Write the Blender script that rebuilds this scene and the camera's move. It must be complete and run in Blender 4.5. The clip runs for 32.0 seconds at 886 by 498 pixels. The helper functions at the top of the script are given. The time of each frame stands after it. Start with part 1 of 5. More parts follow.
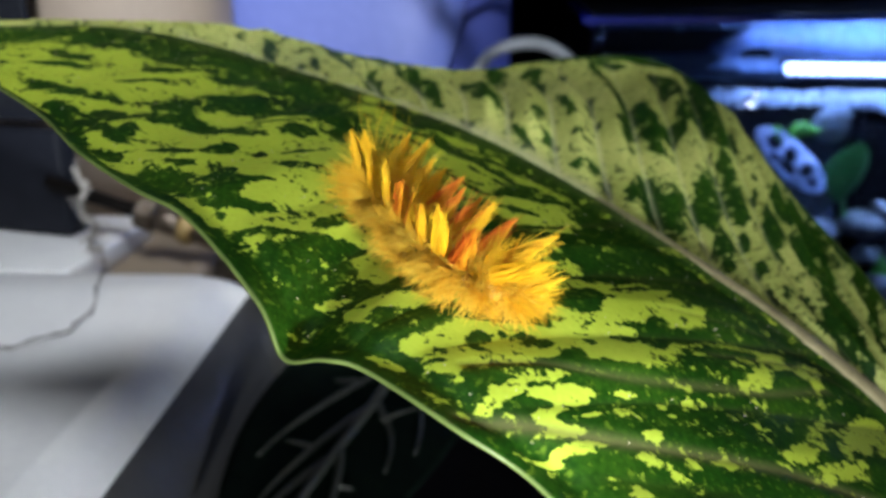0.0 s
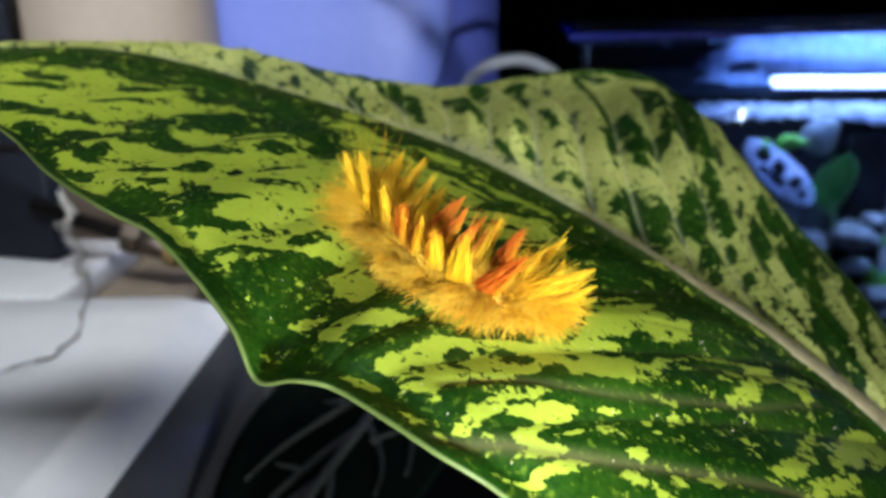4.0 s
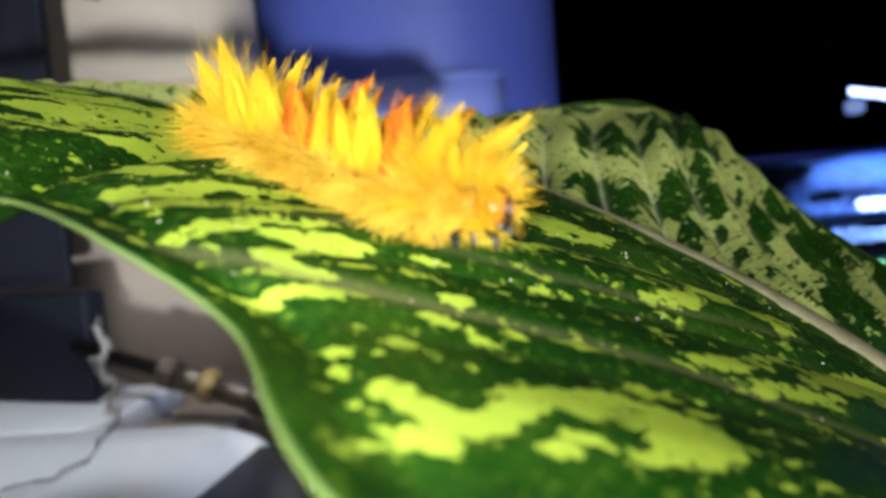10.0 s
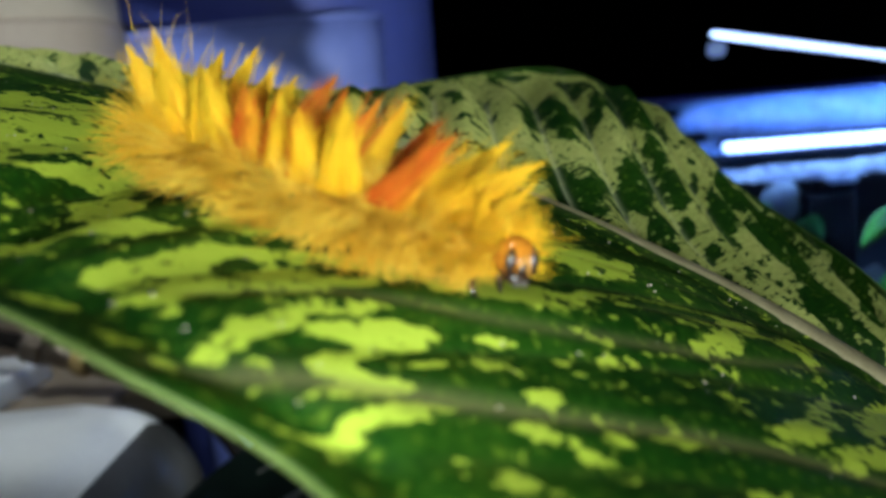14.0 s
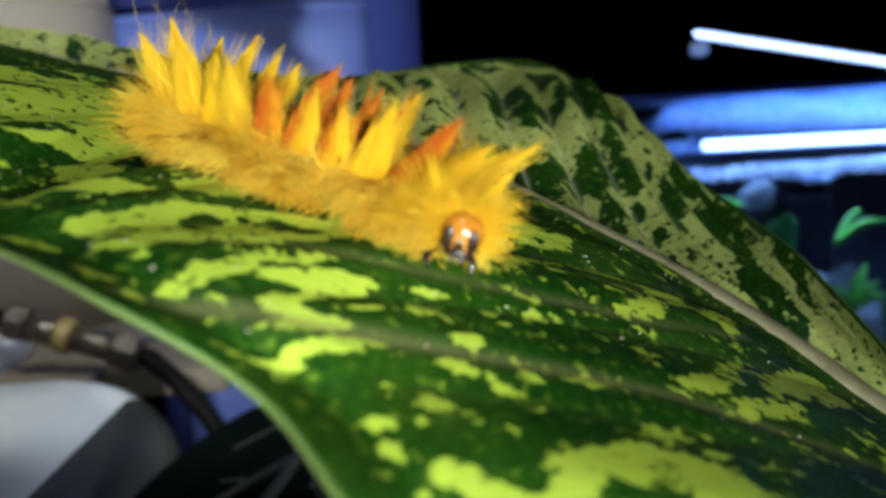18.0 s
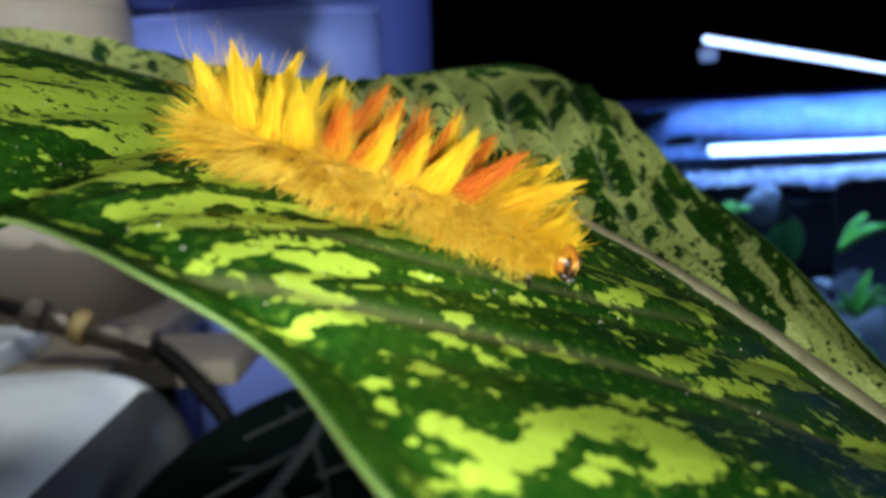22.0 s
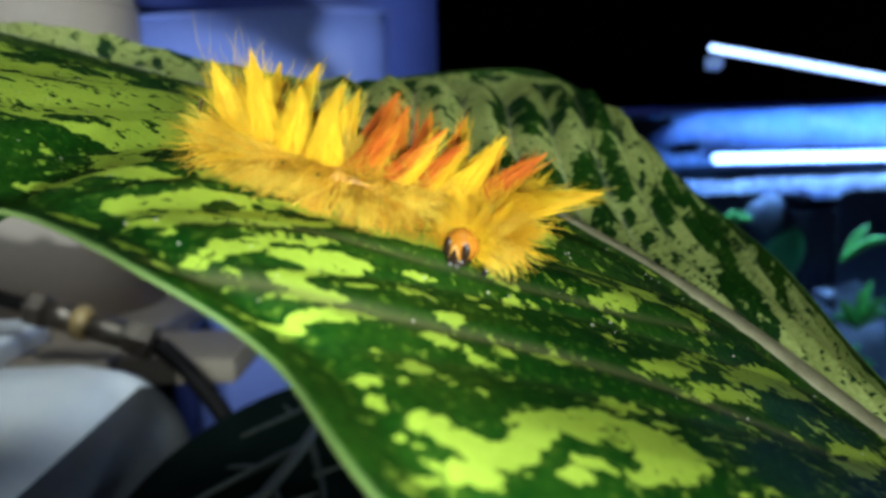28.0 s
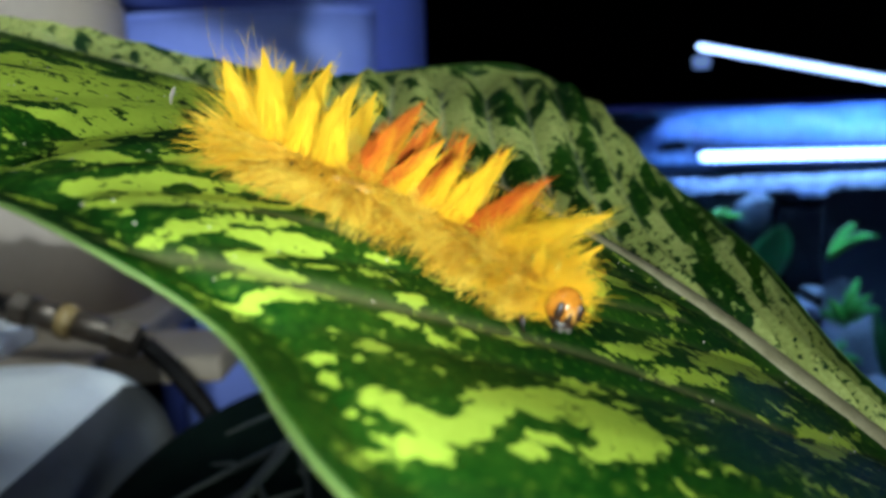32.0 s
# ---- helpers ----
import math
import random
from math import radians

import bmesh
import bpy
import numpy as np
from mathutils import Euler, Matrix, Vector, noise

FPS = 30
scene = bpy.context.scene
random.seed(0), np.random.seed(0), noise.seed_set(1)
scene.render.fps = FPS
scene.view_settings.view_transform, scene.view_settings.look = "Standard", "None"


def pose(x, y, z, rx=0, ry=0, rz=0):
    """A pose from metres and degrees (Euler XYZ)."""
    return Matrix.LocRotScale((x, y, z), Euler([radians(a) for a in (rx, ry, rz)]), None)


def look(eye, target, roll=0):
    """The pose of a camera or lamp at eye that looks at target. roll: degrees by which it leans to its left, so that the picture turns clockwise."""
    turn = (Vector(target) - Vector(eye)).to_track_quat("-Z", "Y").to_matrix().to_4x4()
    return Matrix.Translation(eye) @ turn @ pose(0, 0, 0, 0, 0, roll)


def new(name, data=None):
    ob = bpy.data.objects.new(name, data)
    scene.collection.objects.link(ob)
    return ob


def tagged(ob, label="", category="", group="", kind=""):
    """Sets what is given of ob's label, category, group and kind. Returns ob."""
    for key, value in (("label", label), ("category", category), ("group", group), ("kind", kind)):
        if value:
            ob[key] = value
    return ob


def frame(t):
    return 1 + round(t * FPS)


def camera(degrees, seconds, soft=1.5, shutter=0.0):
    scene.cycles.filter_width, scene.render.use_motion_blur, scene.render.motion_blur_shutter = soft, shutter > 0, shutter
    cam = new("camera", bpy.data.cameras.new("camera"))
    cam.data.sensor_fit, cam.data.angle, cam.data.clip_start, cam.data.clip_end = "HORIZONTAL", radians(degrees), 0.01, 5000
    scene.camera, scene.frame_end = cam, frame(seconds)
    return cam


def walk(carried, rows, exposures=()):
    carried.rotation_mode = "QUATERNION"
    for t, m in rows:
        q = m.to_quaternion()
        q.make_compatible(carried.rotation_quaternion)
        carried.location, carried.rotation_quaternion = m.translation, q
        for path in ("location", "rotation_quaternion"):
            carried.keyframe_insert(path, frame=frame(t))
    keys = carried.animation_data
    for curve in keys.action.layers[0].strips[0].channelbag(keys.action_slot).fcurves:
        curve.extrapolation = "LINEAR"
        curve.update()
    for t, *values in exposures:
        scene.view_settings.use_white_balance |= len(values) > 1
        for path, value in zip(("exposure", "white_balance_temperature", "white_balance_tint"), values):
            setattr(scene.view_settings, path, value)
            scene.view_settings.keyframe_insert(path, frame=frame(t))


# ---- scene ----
cam = camera(53.0, 32.0, soft=3.0)
cam.data.dof.use_dof = True  # a phone lens close up: 0.86 mm wide, focused on the caterpillar
cam.data.dof.focus_distance, cam.data.dof.aperture_fstop = 0.085, 34.0
DM = 0.1  # one decimetre: the plan below is drawn in decimetres
PATH = [
    (0, (0.1355, 0.0637, 3.0552), (-0.0283, 1.9571, 2.4322), -0.62),
    (0.5, (0.1384, 0.0624, 3.0537), (-0.0211, 1.9571, 2.4333), -0.58),
    (1, (0.1398, 0.0635, 3.0501), (-0.0118, 1.9615, 2.4379), -0.48),
    (1.5, (0.1391, 0.0641, 3.0521), (-0.0118, 1.9644, 2.4470), -0.36),
    (2, (0.1387, 0.0703, 3.0537), (-0.0053, 1.9746, 2.4596), -0.43),
    (2.5, (0.1420, 0.0757, 3.0528), (-0.0030, 1.9812, 2.4629), -0.78),
    (4.5, (0.1507, 0.0852, 3.0450), (0.0028, 1.9930, 2.4631), -1.55),
    (5, (0.1482, 0.0905, 3.0457), (0.0022, 1.9976, 2.4614), -1.61),
    (5.5, (0.1714, 0.1031, 3.0309), (0.0087, 2.0054, 2.4352), -1.76),
    (6, (0.2076, 0.1138, 2.9753), (-0.0062, 2.0143, 2.3901), -3.18),
    (6.5, (0.2676, 0.1198, 2.9095), (-0.0575, 2.0359, 2.4374), -4.39),
    (7, (0.3273, 0.1526, 2.8444), (-0.0583, 2.0844, 2.4987), -4.36),
    (7.5, (0.3454, 0.1793, 2.8118), (-0.0797, 2.1193, 2.5760), -4.46),
    (8, (0.3842, 0.1870, 2.7798), (-0.1069, 2.1145, 2.5711), -3.84),
    (8.5, (0.3955, 0.1982, 2.7638), (-0.1081, 2.1243, 2.5727), -4.07),
    (9, (0.3821, 0.1989, 2.7561), (-0.0969, 2.1407, 2.7430), -5.29),
    (9.5, (0.3835, 0.2137, 2.6982), (-0.1063, 2.1527, 2.7140), -4.93),
    (10, (0.3651, 0.2549, 2.7021), (-0.0172, 2.2140, 2.5774), -5.13),
    (10.5, (0.2970, 0.2842, 2.7666), (0.1258, 2.2597, 2.5061), -5.39),
    (11, (0.2369, 0.2950, 2.8085), (0.1775, 2.2712, 2.5066), -6.50),
    (11.5, (0.2126, 0.3147, 2.8197), (0.1839, 2.2881, 2.4960), -6.21),
    (12, (0.2124, 0.3234, 2.8181), (0.1774, 2.2998, 2.5135), -5.49),
    (12.5, (0.2275, 0.3341, 2.8084), (0.1784, 2.3108, 2.5080), -5.35),
    (13, (0.2348, 0.3418, 2.7986), (0.1690, 2.3193, 2.5067), -5.22),
    (13.5, (0.2372, 0.3523, 2.7893), (0.1652, 2.3277, 2.4847), -5.46),
    (14, (0.2359, 0.3497, 2.7883), (0.1599, 2.3247, 2.4829), -5.44),
    (14.5, (0.2367, 0.3269, 2.7900), (0.1630, 2.3017, 2.4817), -4.90),
    (16.5, (0.2625, 0.2835, 2.7803), (0.2081, 2.2578, 2.4655), -4.29),
    (17, (0.2696, 0.2818, 2.7774), (0.2166, 2.2549, 2.4550), -4.40),
    (17.5, (0.2696, 0.2784, 2.7739), (0.2158, 2.2512, 2.4497), -4.30),
    (18, (0.2654, 0.2802, 2.7763), (0.2185, 2.2536, 2.4542), -4.02),
    (18.5, (0.2674, 0.2744, 2.7762), (0.2126, 2.2463, 2.4470), -3.93),
    (19, (0.2762, 0.2563, 2.7776), (0.2297, 2.2287, 2.4498), -3.80),
    (19.5, (0.2769, 0.2276, 2.7756), (0.2197, 2.1997, 2.4477), -3.71),
    (20, (0.2788, 0.2085, 2.7777), (0.2140, 2.1814, 2.4561), -3.61),
    (20.5, (0.2795, 0.2126, 2.7770), (0.2135, 2.1856, 2.4561), -3.58),
    (21, (0.2788, 0.2076, 2.7786), (0.2050, 2.1799, 2.4552), -3.70),
    (21.5, (0.2785, 0.2107, 2.7767), (0.2108, 2.1838, 2.4564), -3.72),
    (22, (0.2775, 0.2101, 2.7772), (0.2080, 2.1838, 2.4614), -3.38),
    (22.5, (0.2804, 0.2089, 2.7774), (0.2059, 2.1822, 2.4600), -3.27),
    (23, (0.2802, 0.2117, 2.7755), (0.2075, 2.1849, 2.4578), -3.22),
    (23.5, (0.2806, 0.2093, 2.7775), (0.2070, 2.1843, 2.4709), -3.11),
    (24, (0.2800, 0.2096, 2.7772), (0.2100, 2.1858, 2.4775), -3.01),
    (24.5, (0.2779, 0.2066, 2.7783), (0.2088, 2.1833, 2.4821), -2.81),
    (25, (0.2810, 0.1980, 2.7803), (0.2076, 2.1753, 2.4891), -2.94),
    (25.5, (0.2761, 0.1997, 2.7855), (0.2030, 2.1765, 2.4905), -2.65),
    (27.5, (0.2843, 0.2003, 2.7773), (0.2071, 2.1761, 2.4772), -2.65),
    (28, (0.2841, 0.2039, 2.7763), (0.2080, 2.1784, 2.4673), -2.26),
    (28.5, (0.2825, 0.2003, 2.7785), (0.2074, 2.1755, 2.4739), -2.21),
    (29, (0.2800, 0.2026, 2.7795), (0.2102, 2.1784, 2.4771), -2.00),
    (29.5, (0.2860, 0.2061, 2.7729), (0.2093, 2.1817, 2.4706), -2.29),
    (30, (0.2888, 0.2087, 2.7710), (0.2171, 2.1845, 2.4689), -2.39),
    (30.5, (0.2911, 0.2086, 2.7699), (0.2136, 2.1849, 2.4731), -2.56),
    (31, (0.2905, 0.2027, 2.7697), (0.2194, 2.1792, 2.4729), -2.45),
    (31.5, (0.2966, 0.2081, 2.7638), (0.2363, 2.1836, 2.4578), -2.33),
    (32, (0.3050, 0.2034, 2.7615), (0.2467, 2.1789, 2.4548), -2.39),
]
walk(cam, [(t, look(Vector(eye) * DM, Vector(target) * DM, roll)) for t, eye, target, roll in PATH], exposures=[(0, -0.16, 5900, 8), (5, -0.06, 5820, 8), (6, -0.2, 5780, 7), (8, -0.14, 5820, 7), (9.6, -0.08, 5850, 8), (10.8, -0.48, 5700, 2), (12, -0.50, 5700, -1), (14, -0.67, 5700, -1), (17, -0.62, 5720, 0), (24, -0.44, 5650, -2), (28, -0.53, 5350, -5), (32, -0.53, 5350, -5)])

# ---- light: an added fill lamp behind the lens, the aquarium's lamps, a dim room ----
def lamp(name, spot, aim, size, watts, tint, size_y=None, spread=180):
    data = bpy.data.lights.new(name, "AREA")
    data.shape = "RECTANGLE" if size_y else "DISK"
    data.size = size * DM
    if size_y:
        data.size_y = size_y * DM
    data.energy, data.color, data.spread = watts, tint, radians(spread)
    ob = new(name, data)
    ob.matrix_world = look(Vector(spot) * DM, Vector(aim) * DM)
    return ob


world = bpy.data.worlds.new("dim_room")
scene.world = world
world.use_nodes = True
world.node_tree.nodes["Background"].inputs[0].default_value = (0.5, 0.6, 1.0, 1)
world.node_tree.nodes["Background"].inputs[1].default_value = 0.004
# unseen lamp added to brighten the background, along the torch's shadow line
lamp("desk_lamp_light", (5.55, -12.0, -0.2), (-1.0, 3.6, 3.2), 0.5, 0.30, (1.0, 0.985, 0.93), spread=18)
lamp("phone_torch_light", (0.32, 0.22, 2.705), (0.18, 0.9, 2.7), 0.05, 0.044, (0.98, 1.0, 0.95), spread=110)
lamp("ceiling_light", (0.2, -1.9, 8.5), (-1.3, 2.6, 2.2), 2.0, 0.27, (1.0, 0.98, 0.95), spread=36)
lamp("aquarium_tube_light", (2.95, 5.20, 2.46), (2.95, 5.62, 2.43), 2.6, 1.3, (0.34, 0.50, 1.0), 0.06, spread=80)
# lamp without a fixture, added to brighten the plants and the water line
lamp("aquarium_hood_light", (2.6, 5.16, 2.71), (2.6, 5.20, 1.5), 2.2, 1.0, (0.45, 0.62, 1.0), 0.10, spread=130)


# ---- materials ----
class Nodes:
    """A small writer of node trees."""

    def __init__(self, name):
        self.mat = bpy.data.materials.new(name)
        self.mat.use_nodes = True
        self.tree = self.mat.node_tree
        self.bsdf = self.tree.nodes["Principled BSDF"]
        self.out = self.tree.nodes["Material Output"]

    def add(self, kind, **values):
        node = self.tree.nodes.new("ShaderNode" + kind)
        for key, value in values.items():
            node.inputs[key].default_value = value
        return node

    def link(self, a, b):
        self.tree.links.new(a, b)

    def noise(self, scale, detail=4.0, rough=0.55, coords=None):
        node = self.add("TexNoise", Scale=scale, Detail=detail, Roughness=rough)
        self.link(coords or self.coords(), node.inputs["Vector"])
        return node.outputs["Fac"]

    def coords(self):
        return self.add("TexCoord").outputs["Object"]

    def math(self, op, a, b):
        node = self.add("Math")
        node.operation = op
        for n, v in enumerate((a, b)):
            if isinstance(v, (int, float)):
                node.inputs[n].default_value = v
            else:
                self.link(v, node.inputs[n])
        return node.outputs[0]

    def ramp(self, fac, stops):
        node = self.add("ValToRGB")
        el = node.color_ramp.elements
        while len(el) < len(stops):
            el.new(0.5)
        for e, (place, colour) in zip(el, stops):
            e.position, e.color = place, (*colour, 1)
        self.link(fac, node.inputs["Fac"])
        return node.outputs["Color"]

    def mix(self, fac, a, b):
        node = self.tree.nodes.new("ShaderNodeMix")
        node.data_type = "RGBA"
        for slot, v in ((0, fac), (6, a), (7, b)):
            if isinstance(v, tuple):
                node.inputs[slot].default_value = (*v, 1)
            elif isinstance(v, (int, float)):
                node.inputs[slot].default_value = v
            else:
                self.link(v, node.inputs[slot])
        return node.outputs[2]

    def attribute(self, name):
        node = self.add("Attribute")
        node.attribute_name = name
        return node.outputs["Fac"]

    def bump(self, height, strength, distance):
        node = self.add("Bump", Strength=strength, Distance=distance)
        self.link(height, node.inputs["Height"])
        self.link(node.outputs[0], self.bsdf.inputs["Normal"])

    def colour(self, socket):
        self.link(socket, self.bsdf.inputs["Base Color"])

    def set(self, **values):
        for key, value in values.items():
            self.bsdf.inputs[key.replace("_", " ")].default_value = value
        return self.mat


def plain(name, low, high, scale, rough=0.5, metal=0.0, bump=0.2, depth=0.0004, fine=0.0):
    """A surface with mottled colour at two scales and fine relief."""
    n = Nodes(name)
    broad, small = n.noise(scale), n.noise(scale * 9, 3)
    both = n.math("ADD", n.math("MULTIPLY", broad, 0.65), n.math("MULTIPLY", small, 0.35))
    n.colour(n.ramp(both, [(0.3, low), (0.7, high)]))
    if bump:
        n.bump(n.noise(fine or scale * 14, 3), bump, depth)
    return n.set(Roughness=rough, Metallic=metal)


def glow(name, tint, strength):
    n = Nodes(name)
    n.set(Base_Color=(*tint, 1), Emission_Color=(*tint, 1), Emission_Strength=strength)
    return n.mat


def leaf_paint():
    """Variegated leaf: dark green on yellow green, with ragged borders, specks and a waxy skin."""
    n = Nodes("variegated_leaf")
    pattern = n.attribute("variegation")
    grain = n.add("CombineXYZ")
    n.link(n.math("MULTIPLY", n.attribute("flow"), 75.0), grain.inputs[0])
    n.link(n.math("MULTIPLY", n.attribute("across"), 14.0), grain.inputs[1])
    streaks = n.math("SUBTRACT", n.noise(1.0, 4, 0.6, grain.outputs[0]), 0.5)
    ragged = n.math("ADD", n.math("SUBTRACT", n.noise(620, 3, 0.5), 0.5), n.math("MULTIPLY", n.math("SUBTRACT", n.noise(260, 3, 0.5), 0.5), 0.7))
    specks = n.math("SUBTRACT", n.noise(1500, 3, 0.65), 0.5)
    edge = n.math("ADD", n.math("MULTIPLY", streaks, 2.3), n.math("ADD", n.math("MULTIPLY", ragged, 1.8), n.math("MULTIPLY", specks, 1.35)))
    dots = n.ramp(n.noise(1000, 2, 0.5), [(0.60, (0, 0, 0)), (0.66, (1, 1, 1))])
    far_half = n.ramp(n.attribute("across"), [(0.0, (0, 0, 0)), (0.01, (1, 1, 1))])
    edge = n.math("SUBTRACT", n.math("ADD", pattern, edge), n.math("MULTIPLY", dots, n.math("ADD", n.math("MULTIPLY", far_half, 0.35), 0.4)))
    mask = n.ramp(edge, [(0.34, (0, 0, 0)), (0.45, (0.16, 0.16, 0.16)), (0.57, (1, 1, 1))])
    tone = n.math("ADD", n.math("MULTIPLY", n.noise(60, 3), 0.55), n.math("MULTIPLY", n.noise(1500, 3), 0.45))
    dark = n.ramp(tone, [(0.34, (0.0030, 0.022, 0.0008)), (0.5, (0.010, 0.045, 0.0015)), (0.66, (0.030, 0.085, 0.004))])
    flecks = n.ramp(n.noise(900, 2, 0.6), [(0.60, (0, 0, 0)), (0.69, (1, 1, 1))])
    dark = n.mix(n.math("MULTIPLY", flecks, 0.65), dark, (0.13, 0.20, 0.012))
    light = n.ramp(tone, [(0.3, (0.35, 0.44, 0.030)), (0.7, (0.47, 0.57, 0.055))])
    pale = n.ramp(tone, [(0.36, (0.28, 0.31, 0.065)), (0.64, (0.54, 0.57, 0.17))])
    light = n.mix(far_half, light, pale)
    body = n.mix(mask, dark, light)
    veins = n.attribute("vein")
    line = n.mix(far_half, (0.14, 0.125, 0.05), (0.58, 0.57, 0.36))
    body = n.mix(n.math("MULTIPLY", veins, 0.75), body, line)
    body = n.mix(n.math("MULTIPLY", n.attribute("rim"), 0.9), body, (0.16, 0.21, 0.055))
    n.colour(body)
    dust = n.noise(5200, 2)
    n.bump(n.math("ADD", n.noise(2600, 3), n.math("MULTIPLY", dust, 0.4)), 0.25, 0.00008)
    n.set(Roughness=0.5, Specular_IOR_Level=0.0)
    glass = n.add("BsdfTranslucent")
    n.link(body, glass.inputs["Color"])
    both = n.add("MixShader", Fac=0.18)
    n.link(n.bsdf.outputs[0], both.inputs[1])
    n.link(glass.outputs[0], both.inputs[2])
    wax = n.add("BsdfGlossy", Roughness=0.42)
    waxed = n.add("MixShader", Fac=0.03)
    n.link(both.outputs[0], waxed.inputs[1])
    n.link(wax.outputs[0], waxed.inputs[2])
    n.link(waxed.outputs[0], n.out.inputs["Surface"])
    return n.mat


def hair_paint(name, yellows):
    """Caterpillar hair: yellow to rust red by the tuft, brighter towards the tips, light passing through."""
    n = Nodes(name)
    # darker roots and clumps: shading within the coat put into the colour
    tint, hair_shade = n.attribute("redness"), n.attribute("shade")
    yellow = n.ramp(hair_shade, list(zip((0.0, 0.5, 1.0), yellows)))
    red = n.ramp(hair_shade, [(0.0, (0.50, 0.075, 0.006)), (1.0, (0.82, 0.17, 0.018))])
    body = n.mix(tint, yellow, red)
    n.colour(body)
    n.set(Roughness=0.45, Specular_IOR_Level=0.2)
    through_light = n.add("BsdfTranslucent")
    n.link(body, through_light.inputs["Color"])
    both = n.add("MixShader", Fac=0.38)
    n.link(n.bsdf.outputs[0], both.inputs[1])
    n.link(through_light.outputs[0], both.inputs[2])
    n.link(both.outputs[0], n.out.inputs["Surface"])
    return n.mat


LEAF = leaf_paint()
HAIR = hair_paint("tuft_hair", ((0.74, 0.38, 0.008), (0.93, 0.57, 0.010), (0.96, 0.68, 0.03)))
COAT = hair_paint("coat_hair", ((0.60, 0.29, 0.010), (0.88, 0.55, 0.028), (0.98, 0.77, 0.09)))
RIB = plain("pale_midrib", (0.15, 0.125, 0.06), (0.33, 0.285, 0.16), 420, 0.5, bump=0.4, depth=0.0001)
SKIN = plain("caterpillar_skin", (0.42, 0.19, 0.02), (0.62, 0.32, 0.04), 900, 0.45, bump=0.4, depth=0.0001)
MASK = plain("dark_brown_chitin", (0.010, 0.004, 0.002), (0.03, 0.012, 0.005), 900, 0.34, bump=0.1, depth=0.00005)
HEAD = plain("glossy_amber_head", (0.26, 0.085, 0.006), (0.46, 0.17, 0.012), 900, 0.16, bump=0.1, depth=0.00005)
JET = plain("glossy_black_chitin", (0.01, 0.008, 0.006), (0.03, 0.02, 0.015), 800, 0.15, bump=0.1, depth=0.00005)
CHALK = plain("chalk_white_spot", (0.75, 0.74, 0.68), (0.9, 0.88, 0.82), 900, 0.4, bump=0.1, depth=0.00005)
SHADESIDE = plain("shaded_shelf_side", (0.035, 0.034, 0.033), (0.065, 0.063, 0.062), 30, 0.5, bump=0.15)
WHITE = plain("white_lacquer", (0.68, 0.68, 0.70), (0.80, 0.80, 0.80), 40, 0.35, bump=0.1)
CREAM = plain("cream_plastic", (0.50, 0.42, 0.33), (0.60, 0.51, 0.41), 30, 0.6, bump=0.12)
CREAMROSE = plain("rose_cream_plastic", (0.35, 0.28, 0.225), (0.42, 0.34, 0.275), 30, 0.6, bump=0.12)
SHADETAN = plain("shaded_board_tan", (0.20, 0.157, 0.108), (0.27, 0.212, 0.15), 30, 0.6, bump=0.12)
BLUE = plain("periwinkle_plastic", (0.085, 0.11, 0.44), (0.11, 0.14, 0.52), 25, 0.5, bump=0.1)
LITBLUE = plain("lit_periwinkle_plastic", (0.21, 0.27, 0.76), (0.27, 0.33, 0.86), 25, 0.5, bump=0.1)
BLACK = plain("black_plastic", (0.007, 0.008, 0.013), (0.014, 0.016, 0.024), 90, 0.55, bump=0.3)
BLACK.node_tree.nodes["Principled BSDF"].inputs["Specular IOR Level"].default_value = 0.15
ROOMSHADE = plain("unlit_room_black", (0.004, 0.004, 0.006), (0.008, 0.008, 0.011), 6, 0.9, bump=0.2)
CORD = plain("white_frayed_cord", (0.34, 0.32, 0.29), (0.52, 0.50, 0.46), 500, 0.8, bump=0.5)
THREAD = plain("grey_thread", (0.10, 0.095, 0.09), (0.22, 0.21, 0.20), 500, 0.8, bump=0.5)
CHROME = plain("worn_nickel", (0.05, 0.038, 0.026), (0.22, 0.18, 0.14), 260, 0.3, 0.8, bump=0.3)
BRASS = plain("yellow_plastic_ring", (0.22, 0.15, 0.05), (0.32, 0.22, 0.08), 200, 0.5, bump=0.2)
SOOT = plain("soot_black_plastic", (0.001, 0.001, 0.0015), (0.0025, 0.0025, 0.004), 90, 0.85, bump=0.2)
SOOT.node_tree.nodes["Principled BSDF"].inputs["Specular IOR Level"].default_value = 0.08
RUBBER = plain("black_rubber", (0.003, 0.0025, 0.0025), (0.009, 0.007, 0.006), 200, 0.6, bump=0.2)
RUBBER.node_tree.nodes["Principled BSDF"].inputs["Specular IOR Level"].default_value = 0.12
DARKLEAF = plain("dark_leaf", (0.0015, 0.004, 0.003), (0.005, 0.011, 0.007), 120, 0.8, bump=0.3)
DARKLEAF.node_tree.nodes["Principled BSDF"].inputs["Specular IOR Level"].default_value = 0.06
PALEVEIN = plain("pale_leaf_vein", (0.022, 0.026, 0.021), (0.065, 0.066, 0.053), 90, 0.5, bump=0.2)
WATERWEED = plain("water_plant", (0.022, 0.12, 0.003), (0.085, 0.27, 0.008), 120, 0.5, bump=0.3)
GREENSTEM = plain("dark_water_plant", (0.006, 0.04, 0.005), (0.018, 0.085, 0.01), 120, 0.5, bump=0.3)
STONE = plain("grey_stone", (0.03, 0.035, 0.04), (0.20, 0.21, 0.24), 80, 0.7, bump=0.5)
# blue lamp light on the pale lace is put into this colour
LACEBLUE = plain("blue_lit_lace", (0.22, 0.26, 0.46), (0.46, 0.50, 0.74), 150, 0.7, bump=0.5)
